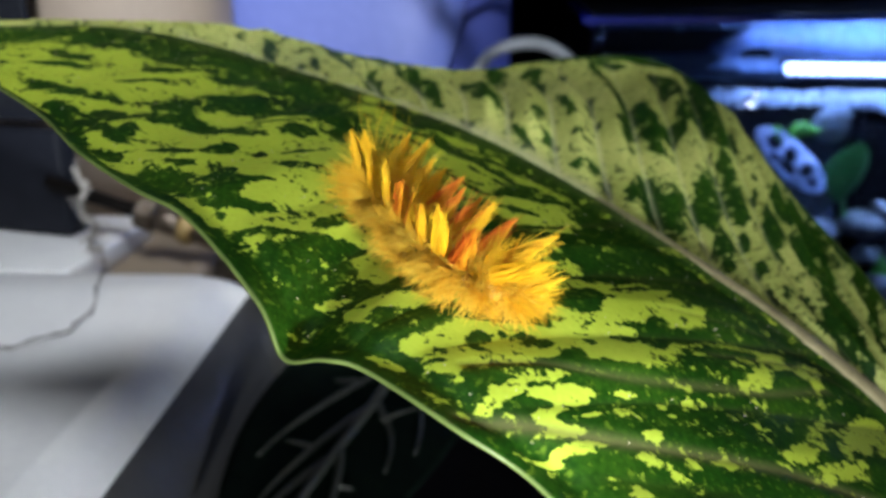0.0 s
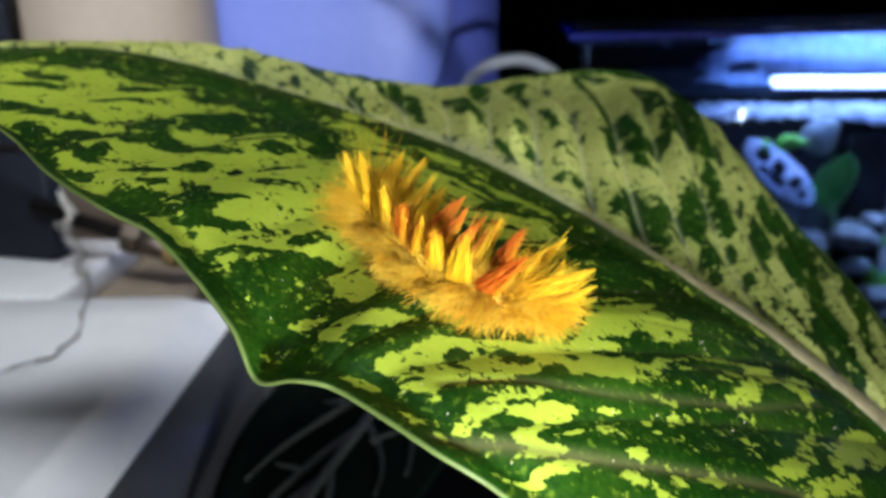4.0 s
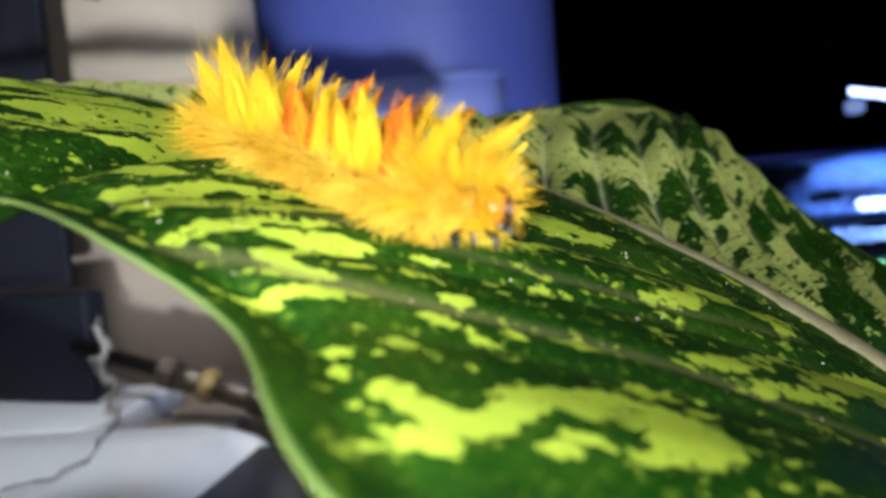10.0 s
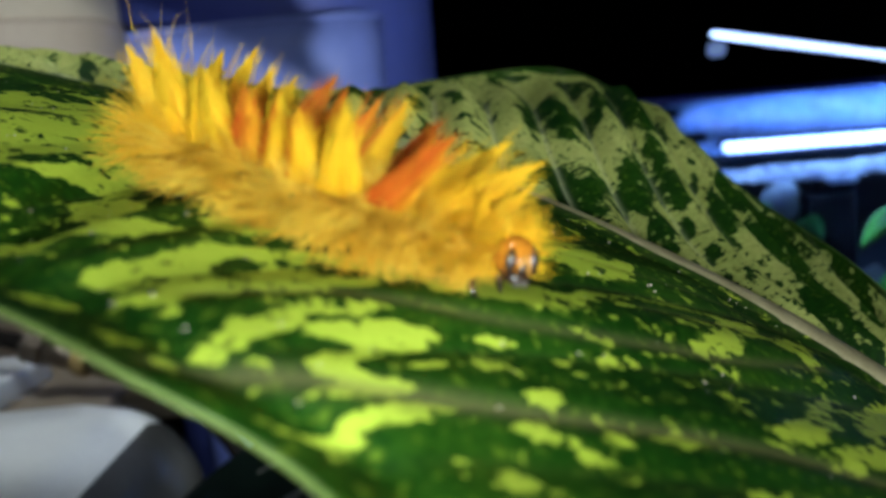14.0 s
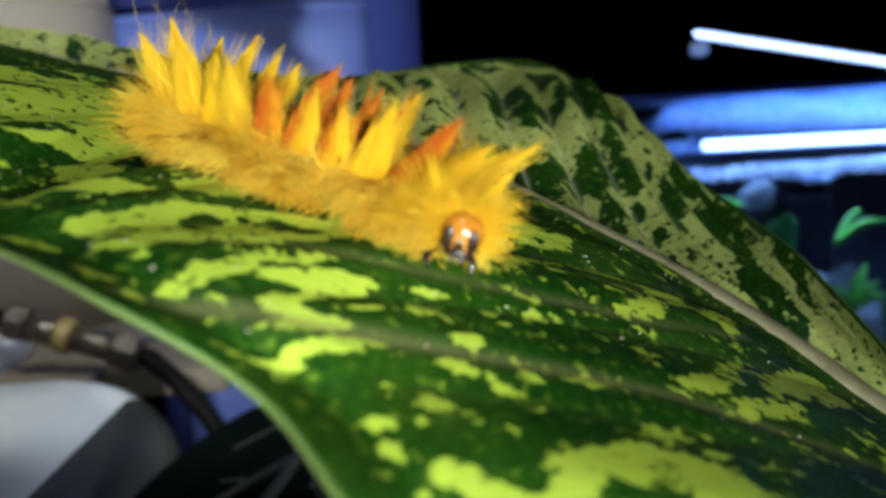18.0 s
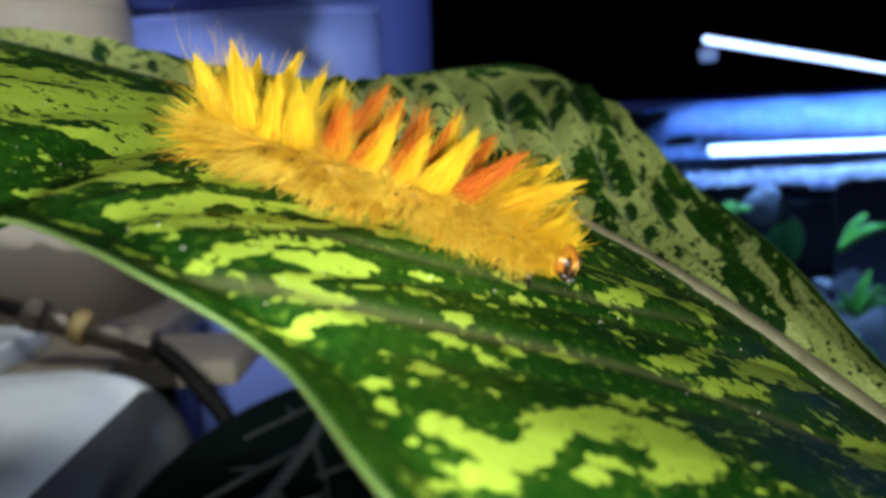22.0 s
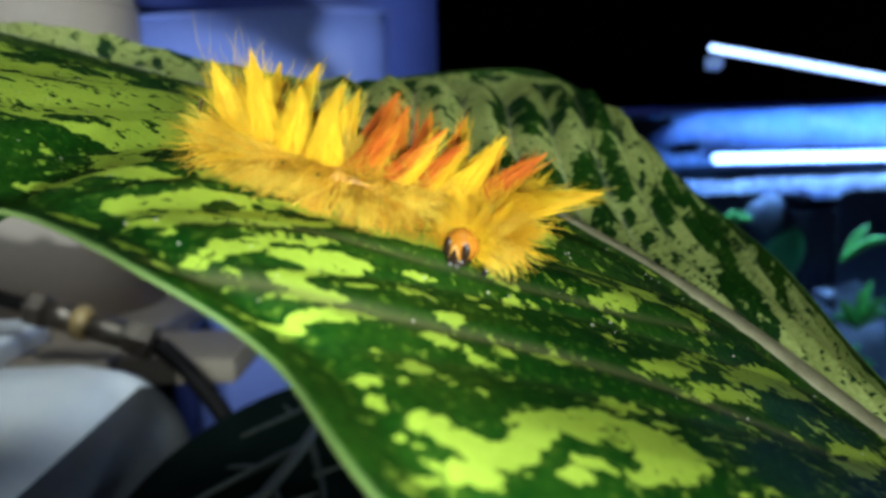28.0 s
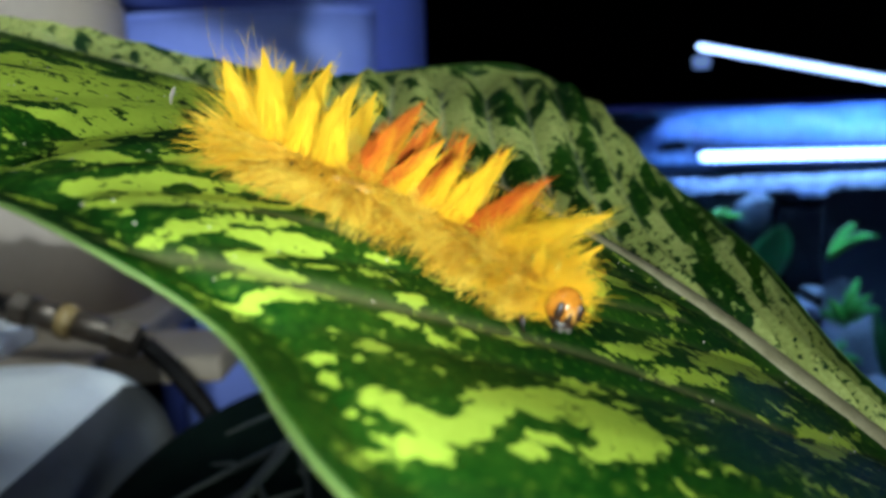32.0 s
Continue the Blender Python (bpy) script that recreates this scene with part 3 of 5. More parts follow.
def rockwork():
    """A dark heap of rock that carries the stones."""
    bm = ball(1.0, 1.0, 1.0, (0, 0, 0), 48, 30)
    for v in bm.verts:
        d = v.co.copy()
        v.co = Vector((d.x * 0.75, d.y * 0.42, d.z * 1.02)) * (1 + 0.16 * noise.noise(d * 2.3) + 0.07 * noise.noise(d * 6.5))
        v.co.z = max(v.co.z, -0.22)
    ob = part("rockwork", bm, DARKROCK)
    ob.location = (2.30 * DM, 5.62 * DM, 0.62 * DM)
    tagged(ob, "dark heap of rock on the aquarium floor", "rock")


def strap_leaf(x, y, z, ends, wide, mat, label):
    """A short water plant of pointed strap leaves that spring from one foot."""
    ob = thing("water_plant", x, y, z, label, "plant", "water plants")
    for k, (dx, dz, dy) in enumerate(ends):
        rows, faces, n = [], [], 12
        for i in range(n):
            f = i / (n - 1)
            w = wide * math.sin(math.pi * (0.08 + 0.90 * f)) ** 0.8
            px, pz, py = dx * f, dz * f + 0.25 * abs(dx) * math.sin(math.pi * f * 0.8), dy * f
            nx, nz = -dz, dx
            far = math.hypot(nx, nz) + 1e-6
            rows += [(px - w * nx / far, py, pz - w * nz / far), (px, py - 0.2 * w, pz), (px + w * nx / far, py, pz + w * nz / far)]
        faces = [[i * 3 + j, i * 3 + j + 1, i * 3 + j + 4, i * 3 + j + 3] for i in range(n - 1) for j in range(2)]
        leaf = shaped("blade", rows, faces, mat, ob)
        leaf.modifiers.new("thick", "SOLIDIFY").thickness = 0.001
    return ob


SPONGE = plain("grey_sponge", (0.08, 0.10, 0.13), (0.18, 0.21, 0.25), 90, 0.9, bump=0.6)
DARKROCK = plain("dark_rock", (0.008, 0.012, 0.016), (0.04, 0.05, 0.06), 60, 0.7, bump=0.6)
# dark blue of the back pane stands in for blue haze in the water
HAZEBLUE = plain("haze_blue_backing", (0.002, 0.004, 0.010), (0.006, 0.011, 0.022), 20, 0.6, bump=0.2)
# the blue light caught by the rim is put into its base colour
RIMLIT = plain("blue_lit_rim", (0.03, 0.04, 0.40), (0.06, 0.08, 0.60), 60, 0.3, bump=0.2)
WATERSKIN = Nodes("water_surface").set(Base_Color=(0.35, 0.5, 0.8, 1), Roughness=0.16, Specular_IOR_Level=1.0)
GLOWFILM = plain("glow_film", (0.003, 0.015, 0.10), (0.34, 0.52, 1.0), 30, 0.35, bump=0.8)
aquarium()
led_bar((1.93, 6.5, 3.13), (4.3, 6.5, 2.615), "bright white-blue aquarium led strip", 0.026, 0.032)
led_bar((1.62, 5.25, 2.45), (4.3, 5.35, 2.40), "bright led tube low behind the front glass", 0.032, 0.042)
part("lamp_end_cap", box(0.11, 0.10, 0.09, 0.04, (1.935, 6.42, 3.02), 4), DIODE_SOFT)
tagged(bpy.data.objects["lamp_end_cap"], "glowing plastic end cap of the led strip", "lamp cap")
SPILLGLINT = plain("spill_and_glint_white", (0.06, 0.12, 0.35), (0.85, 0.92, 1.0), 45, 0.3, bump=0.2)


def foam():
    """Pale grains along the water line behind the front glass, in place of glints of light."""
    rnd = random.Random(4)
    bm = bmesh.new()
    # bright flat grains imitate lamp reflections on the water
    for _ in range(1300):
        r = rnd.uniform(0.003, 0.013)
        m = Matrix.Translation((rnd.triangular(0.7, 4.3, 1.9), rnd.uniform(5.06, 5.3), WATER - 0.03 + rnd.uniform(-0.045, 0.03))) @ Matrix.Diagonal((2.6, 0.8, 0.35, 1.0))
        bmesh.ops.create_icosphere(bm, subdivisions=1, radius=r, matrix=m)
    tagged(part("water_foam", bm, SPILLGLINT), "pale grains in place of light glints along the water line", "foam", kind="stuff")


foam()

def air_hose():
    hose_line = thing("air_hose", 0.1, 4.5, 2.54, "pale air hose looping behind the leaf", "hose")
    pts = spline([(-0.30, 0, -0.9), (-0.25, 0, -0.3), (-0.14, 0, 0.03), (0.07, 0, 0.12), (0.25, 0.02, 0.06), (0.36, 0.1, -0.12), (0.42, 0.3, -0.7)], np.linspace(0, 1, 40))
    shaped("tube", *tube(pts, 0.028, 10), HOSE_PALE, hose_line)


air_hose()
pump_filter()
lace_ornament()
sponge()
rockwork()
broad_leaf(1.98, 5.12, 1.89, 0.12, 0.36, 0.05, GREENSTEM, "dark green broad-leaved water plant beside the filter")
strap_leaf(2.30, 5.16, 1.86, ((0.26, 0.08, -0.03), (0.17, 0.16, 0.05)), 0.026, WATERWEED, "bright green strap leaf beside the filter")
strap_leaf(2.40, 5.16, 1.48, ((-0.10, 0.14, -0.02), (0.02, 0.20, 0.0), (0.14, 0.15, -0.03), (0.20, 0.05, 0.0), (-0.14, 0.04, 0.02), (0.09, 0.24, 0.04)), 0.024, WATERWEED, "bright green tufted water plant on the rocks")
strap_leaf(2.66, 5.20, 1.15, ((0.05, 0.62, 0.0), (0.14, 0.50, -0.03), (-0.06, 0.40, 0.03)), 0.03, GREENSTEM, "tall dark green strap-leaved water plant")
strap_leaf(1.62, 5.14, 2.06, ((0.12, 0.08, 0.0), (0.20, 0.02, 0.02), (-0.08, 0.06, 0.0)), 0.03, WATERWEED, "green water plant behind the lace ornament")
strap_leaf(2.24, 5.12, 1.22, ((0.16, 0.14, 0.0), (0.24, 0.02, -0.02), (-0.02, 0.18, 0.0)), 0.04, WATERWEED, "green broad-leaved plant low among the stones")
for k, (x, y, z, r) in enumerate(((2.11, 5.16, 1.57, 0.14), (2.13, 5.12, 1.41, 0.09), (2.28, 5.12, 1.22, 0.12), (2.20, 5.12, 1.68, 0.06), (1.86, 5.2, 1.50, 0.15), (2.55, 5.2, 1.05, 0.18))):
    pebble(x, y, z, r, STONE, k + 1)


# ---- a dark plant below ----
def dark_plant_leaf():
    """A large dark leaf with pale veins, hanging below the shelf's edge."""
    ob = thing("dark_veined_leaf", -0.30, 2.30, 1.86, "very dark green leaf with pale branching veins", "leaf")
    n, m = 40, 25
    tip, heel = np.array((-0.15, -0.80, -0.08)), np.array((0.15, 0.72, 0.06))

    def place(f, g):
        f, g = np.asarray(f, float), np.asarray(g, float)
        half = 0.30 * np.sin(np.pi * np.clip(f, 0, 1) ** 0.8) ** 0.75
        axis = heel + (tip - heel) * f[..., None]
        side = np.array((0.97, 0.15, -0.18))
        sag = -0.1 * (g * half) ** 2 - 0.05 * f
        return axis + side * (g * half)[..., None] + sag[..., None] * np.array((0, 0, 1.0))

    F, G = np.meshgrid(np.linspace(0.01, 0.99, n), np.linspace(-1, 1, m), indexing="ij")
    pts = place(F, G).reshape(-1, 3)
    faces = [[i * m + j, i * m + j + 1, i * m + m + j + 1, i * m + m + j] for i in range(n - 1) for j in range(m - 1)]
    leaf = shaped("blade", pts, faces, DARKLEAF, ob)
    leaf.modifiers.new("thick", "SOLIDIFY").thickness = 0.0005
    u = np.linspace(0, 1, 24)
    rnd = random.Random(12)
    shaped("midrib", *tube(place(0.02 + 0.94 * u, 0.10 * np.sin(5 * u)) + (0, 0, 0.012), 0.018 - 0.010 * u, 8), PALEVEIN, ob)
    for k in range(4):
        for side in (-1, 1):
            f0 = 0.05 + 0.19 * k + rnd.uniform(-0.05, 0.09)
            wave = rnd.uniform(0.02, 0.04) * np.sin(rnd.uniform(2.5, 4.5) * u + rnd.uniform(0, 3)) * u
            reach = rnd.uniform(0.55, 0.97)
            bow = f0 + rnd.uniform(0.06, 0.26) * u + 0.12 * u * u + wave
            shaped("vein", *tube(place(bow, 0.10 * np.sin(5 * f0) * (1 - u) + side * reach * u) + (0, 0, 0.008), 0.012 - 0.009 * u, 6), PALEVEIN, ob)
            w = u * rnd.uniform(0.25, 0.4)
            at = rnd.randrange(7, 14)
            shaped("vein", *tube(place(bow[at] + rnd.uniform(-0.3, 0.1) * w, side * (reach * u[at] + w * 0.8)) + (0, 0, 0.008), 0.008 - 0.006 * u, 5), PALEVEIN, ob)


dark_plant_leaf()


# ---- the variegated leaf ----
MIDRIB = [(1.0, 1.02, 2.15), (0.87, 1.08, 2.27), (0.724, 1.138, 2.394), (0.536, 1.213, 2.542), (0.323, 1.318, 2.665), (0.12, 1.493, 2.744), (-0.053, 1.62, 2.79), (-0.266, 1.66, 2.853), (-0.501, 1.626, 2.922), (-0.72, 1.56, 2.94), (-1.3, 1.43, 2.93)]
NEAR_EDGE = [(1.0, 1.02, 2.15), (0.82, 0.68, 2.30), (0.5, 0.45, 2.46), (0.27, 0.54, 2.585), (0.165, 0.68, 2.64), (0.085, 0.70, 2.69), (0.008, 0.748, 2.714), (-0.03, 0.756, 2.72), (-0.073, 0.777, 2.711), (-0.1, 0.798, 2.757), (-0.185, 0.871, 2.812), (-0.254, 0.914, 2.83), (-0.345, 0.985, 2.853), (-0.43, 1.066, 2.882), (-0.567, 1.18, 2.91), (-0.74, 1.32, 2.931), (-1.3, 1.43, 2.93)]
FAR_EDGE = [(1.0, 1.02, 2.15), (0.88, 1.08, 2.32), (0.759, 1.225, 2.44), (0.71, 1.462, 2.548), (0.647, 1.705, 2.626), (0.579, 1.872, 2.716), (0.51, 1.985, 2.794), (0.403, 2.012, 2.846), (0.216, 2.002, 2.847), (0.032, 1.925, 2.832), (-0.171, 1.813, 2.871), (-0.347, 1.784, 2.917), (-0.572, 1.762, 2.92), (-0.76, 1.66, 2.935), (-1.3, 1.43, 2.93)]
NEAR_SWELL = [0.02, 0.03, 0.03, 0.035, 0.03, 0.02, 0.012, 0.006, 0.0]
FAR_SWELL = [0.0, -0.02, -0.02, 0.011, 0.006, 0.006, 0.006, 0.004, 0.0]
FAR_SKEW = [0.0, 0.02, 0.02, -0.037, 0.028, 0.011, 0.005, 0.0, 0.0]
def blade(edge, swell, skew, s, v):
    m, e = spline(MIDRIB, s), spline(edge, s)
    p = m * (1 - v[..., None]) + e * v[..., None]
    p[..., 2] += spline(swell, s)[..., 0] * 4 * v * (1 - v)
    if skew is not None:
        p[..., 2] += spline(skew, s)[..., 0] * 10 * v * (1 - v) * (1 - 2 * v)
    return p


def leaf_blade(name, edge, swell, skew, side, leaf, origin):
    """One half of the blade, from the midrib to the margin, with quilted side veins."""
    ns, nv = 420, 150
    s, v = np.meshgrid(np.linspace(0.005, 0.995, ns), np.linspace(0, 1, nv), indexing="ij")
    p = blade(edge, swell, skew, s, v)
    flow = s - (0.09 * v * v if side < 0 else 0.16 * v)
    phase = flow * VEIN_COUNT[side]
    dist = np.abs(phase - np.round(phase))
    body = np.clip(v * 8, 0, 1) * np.clip((1 - v) * 5, 0, 1)
    p[..., 2] += QUILT[side] * body * (np.minimum(dist * 2, 1) ** 0.7 - 0.5)
    p[..., 2] += 0.010 * np.exp(-((v / 0.05) ** 2)) - 0.003 * np.exp(-(((v - 0.07) / 0.05) ** 2))
    if side < 0:
        lip = np.clip(s * 8, 0, 1) * np.clip((1 - s) * 6, 0, 1)
        p[..., 2] += lip * (0.002 * np.exp(-(((v - 1.0) / 0.02) ** 2)) - 0.007 * np.exp(-(((v - 0.945) / 0.025) ** 2)))
    vein = np.exp(-((dist / (0.045 if side < 0 else 0.06)) ** 2)) * np.clip(1.1 - v, 0, 1) * np.clip(v * 30, 0, 1)
    vein = vein * (0.25 if side < 0 else 0.9)
    rim = (1.0 if side < 0 else 0.5) * np.clip(1.6 - (1 - v) / 0.0034, 0, 1)
    vein = np.maximum(vein, (0.35 if side < 0 else 0.8) * np.exp(-((v / 0.035) ** 2)))
    if side < 0:
        for way, wide, force in SIDE_VEINS:
            line = spline(way, np.linspace(0, 1, 90))[:, :2]
            gap = np.min(np.hypot(p[..., 0, None] - line[:, 0], p[..., 1, None] - line[:, 1]), axis=2)
            vein = np.maximum(vein, force * np.exp(-((gap / wide) ** 2)))
            p[..., 2] -= 0.0035 * force * np.exp(-((gap / wide) ** 2))
    look_up = variegation(p[..., 0], p[..., 1], s, v, side)
    faces = [[i * nv + j, i * nv + j + 1, i * nv + nv + j + 1, i * nv + nv + j] for i in range(ns - 1) for j in range(nv - 1)]
    if side > 0:
        faces = [f[::-1] for f in faces]
    half = shaped(name, p.reshape(-1, 3) - origin, faces, LEAF, leaf, marks=(("variegation", look_up.ravel()), ("vein", vein.ravel()), ("rim", rim.ravel()), ("flow", flow.ravel()), ("across", v.ravel() + 3 * side)))
    half.modifiers.new("thick", "SOLIDIFY").thickness = 0.0003
    return half


VEIN_COUNT, QUILT = {-1: 17, 1: 24}, {-1: 0.008, 1: 0.034}


# the strongest side veins of the near half: course, half width and strength
SIDE_VEINS = (
    ([(0.09, 0.72, 0), (0.174, 0.752, 0), (0.232, 0.777, 0), (0.314, 0.811, 0), (0.408, 0.850, 0), (0.47, 0.872, 0), (0.60, 0.93, 0)], 0.0065, 0.85),
    ([(0.09, 0.785, 0), (0.154, 0.816, 0), (0.241, 0.857, 0), (0.36, 0.94, 0), (0.425, 0.99, 0), (0.52, 1.085, 0)], 0.0045, 0.7),
    ([(0.351, 0.986, 0), (0.426, 1.047, 0), (0.50, 1.108, 0), (0.60, 1.15, 0)], 0.0034, 0.6),
    ([(0.30, 1.03, 0), (0.39, 1.09, 0), (0.47, 1.14, 0), (0.57, 1.175, 0)], 0.0022, 0.55),
    ([(0.25, 1.07, 0), (0.35, 1.13, 0), (0.44, 1.18, 0), (0.54, 1.20, 0)], 0.0022, 0.5),
)


def near_blotches():
    """Blotches in painting order: light or dark, then x, y, half length, half width and turn of each."""
    yield 1, [(-0.474, 1.252, 0.2213, 0.1444, 129), (-0.292, 1.174, 0.2840, 0.1642, 111), (-0.146, 1.087, 0.1887, 0.1092, 99), (-0.146, 0.948, 0.0882, 0.0465, -145), (-0.000, 1.410, 0.2511, 0.1016, 116), (0.145, 1.250, 0.1694, 0.0845, 115), (-0.056, 1.110, 0.1530, 0.0769, 91), (0.206, 1.054, 0.0546, 0.0169, -137)]
    yield 0, [(-0.520, 1.346, 0.0469, 0.0245, 152), (-0.506, 1.283, 0.0493, 0.0157, 177), (-0.460, 1.175, 0.0502, 0.0193, 164), (-0.410, 1.167, 0.0334, 0.0164, -167), (-0.536, 1.475, 0.0438, 0.0285, -139), (-0.403, 1.515, 0.0663, 0.0477, 80), (-0.470, 1.470, 0.0374, 0.0231, 54), (-0.397, 1.376, 0.0377, 0.0182, 58), (-0.356, 1.574, 0.0407, 0.0396, -169), (-0.388, 1.292, 0.0467, 0.0071, 59), (-0.303, 1.458, 0.0917, 0.0203, 59)]
    yield 0, [(-0.256, 1.302, 0.1416, 0.0481, 53), (-0.199, 1.400, 0.0657, 0.0448, 74), (-0.315, 1.218, 0.0440, 0.0259, 77), (-0.364, 1.122, 0.0303, 0.0242, 51), (-0.299, 1.152, 0.0393, 0.0267, -167), (-0.240, 1.158, 0.0506, 0.0171, -146), (-0.399, 1.061, 0.0738, 0.0227, 126), (-0.360, 1.072, 0.0516, 0.0154, 142), (-0.329, 1.087, 0.0250, 0.0113, 108), (-0.161, 1.230, 0.0328, 0.0204, 67), (-0.206, 1.158, 0.0212, 0.0130, -152), (-0.188, 1.263, 0.0664, 0.0066, 51), (-0.215, 1.075, 0.0336, 0.0113, 65)]
    yield 0, [(-0.264, 1.042, 0.0235, 0.0098, -162), (-0.174, 1.097, 0.0125, 0.0073, 78), (-0.139, 1.150, 0.0416, 0.0044, 61), (-0.131, 1.093, 0.0253, 0.0114, 57), (-0.215, 0.960, 0.0558, 0.0307, 177), (-0.184, 0.994, 0.0404, 0.0197, 99), (-0.152, 1.014, 0.0279, 0.0050, 49), (-0.241, 1.009, 0.0173, 0.0091, -146), (-0.324, 1.008, 0.0239, 0.0116, 159), (-0.158, 0.944, 0.0397, 0.0109, -147), (-0.220, 0.908, 0.0628, 0.0110, 141), (-0.179, 0.873, 0.0266, 0.0119, 139), (-0.121, 0.911, 0.0364, 0.0078, -140), (-0.069, 0.985, 0.0320, 0.0091, 65)]
    yield 0, [(-0.033, 1.555, 0.0934, 0.0409, 153), (0.026, 1.403, 0.1056, 0.0177, 150), (0.089, 1.350, 0.0862, 0.0117, 144), (0.148, 1.265, 0.0471, 0.0300, -148), (0.213, 1.386, 0.0631, 0.0182, 144), (0.069, 1.242, 0.0592, 0.0071, 151), (0.263, 1.171, 0.1502, 0.0568, 60), (0.289, 1.126, 0.0939, 0.0266, 49), (0.167, 1.112, 0.0330, 0.0175, 176)]
    yield 0, [(0.059, 1.439, 0.0441, 0.0133, -167), (0.094, 1.393, 0.0664, 0.0118, 179), (0.142, 1.294, 0.0400, 0.0145, 49), (0.159, 1.245, 0.0372, 0.0138, -149), (0.126, 1.170, 0.0439, 0.0077, -170), (0.202, 1.271, 0.0447, 0.0112, 174), (0.232, 1.259, 0.0437, 0.0149, 167), (0.182, 1.154, 0.0581, 0.0053, -140), (0.246, 1.236, 0.0394, 0.0125, -162), (0.280, 1.259, 0.0549, 0.0216, -148), (-0.071, 1.542, 0.0791, 0.0138, 138), (-0.007, 1.462, 0.0724, 0.0114, 138), (-0.030, 1.366, 0.0423, 0.0092, 167), (0.107, 1.304, 0.0581, 0.0078, 159)]
    yield 0, [(-0.067, 0.896, 0.0640, 0.0369, 67), (-0.054, 0.953, 0.0444, 0.0093, 50), (0.027, 0.812, 0.0820, 0.0200, -154), (-0.095, 0.838, 0.0390, 0.0276, 108)]
    yield 1, [(-0.006, 0.934, 0.0248, 0.0193, 162), (-0.045, 0.866, 0.0198, 0.0071, -147), (-0.016, 0.838, 0.0194, 0.0101, 130), (0.003, 0.822, 0.0059, 0.0041, 176), (0.013, 0.864, 0.0322, 0.0100, -177), (0.044, 0.875, 0.0217, 0.0042, -161), (-0.070, 0.811, 0.0116, 0.0029, -150), (-0.014, 0.770, 0.0233, 0.0022, 154), (0.014, 0.770, 0.0138, 0.0068, -177), (0.027, 0.769, 0.0103, 0.0086, -180), (0.090, 0.902, 0.0251, 0.0150, 158)]
    yield 1, [(0.048, 0.800, 0.0226, 0.0128, 60), (0.078, 0.818, 0.0352, 0.0135, -147), (0.120, 0.849, 0.0571, 0.0132, -146), (0.156, 0.859, 0.0802, 0.0171, -145), (0.131, 0.815, 0.0622, 0.0126, -145), (0.089, 0.787, 0.0270, 0.0068, -150), (0.186, 0.869, 0.0644, 0.0233, -140), (0.230, 0.889, 0.0648, 0.0200, -137), (0.271, 0.918, 0.0588, 0.0153, 49), (0.282, 0.914, 0.0308, 0.0083, 46), (0.190, 0.991, 0.0466, 0.0134, -144), (0.238, 0.962, 0.0904, 0.0137, -143), (0.288, 1.033, 0.0999, 0.0213, -137), (0.326, 1.039, 0.0577, 0.0189, 46), (0.258, 1.034, 0.0882, 0.0144, 46)]
    yield 0, [(0.105, 0.837, 0.0143, 0.0067, -148), (0.099, 0.817, 0.0107, 0.0044, 148), (0.082, 0.813, 0.0137, 0.0021, -158), (0.154, 0.849, 0.0161, 0.0077, -139), (0.165, 0.872, 0.0158, 0.0032, 53), (0.212, 0.895, 0.0097, 0.0038, 46), (0.194, 0.856, 0.0164, 0.0080, 67), (0.060, 0.775, 0.0175, 0.0079, -159), (0.145, 0.809, 0.0357, 0.0022, -151), (0.210, 0.966, 0.0336, 0.0147, 57), (0.207, 0.985, 0.0219, 0.0076, 47), (0.258, 0.940, 0.0289, 0.0072, -136), (0.291, 0.995, 0.0190, 0.0043, 47), (0.240, 0.943, 0.0422, 0.0026, -141), (0.281, 0.941, 0.0229, 0.0031, -138), (0.387, 1.089, 0.0611, 0.0178, 63)]
    yield 0, [(0.363, 1.111, 0.0438, 0.0078, 54), (0.280, 1.060, 0.0430, 0.0052, 47), (0.319, 1.077, 0.0305, 0.0040, 49), (0.432, 1.220, 0.0594, 0.0254, -142), (0.253, 1.051, 0.0320, 0.0053, 47)]
    yield 1, [(0.159, 0.805, 0.0244, 0.0055, -139), (0.115, 0.750, 0.0219, 0.0048, 48), (0.151, 0.781, 0.0354, 0.0044, -149), (0.188, 0.805, 0.0251, 0.0065, -147), (0.177, 0.781, 0.0416, 0.0054, 45), (0.160, 0.761, 0.0186, 0.0049, -137), (0.199, 0.805, 0.0195, 0.0060, -140), (0.182, 0.809, 0.0138, 0.0034, -155), (0.089, 0.756, 0.0052, 0.0040, 168), (0.108, 0.737, 0.0125, 0.0051, 157), (0.129, 0.744, 0.0051, 0.0021, -144), (0.055, 0.739, 0.0190, 0.0023, 173), (0.062, 0.725, 0.0250, 0.0042, 156), (0.024, 0.750, 0.0149, 0.0025, 135), (0.033, 0.766, 0.0162, 0.0036, 149)]
    yield 0, [(0.152, 0.770, 0.0124, 0.0018, -153)]
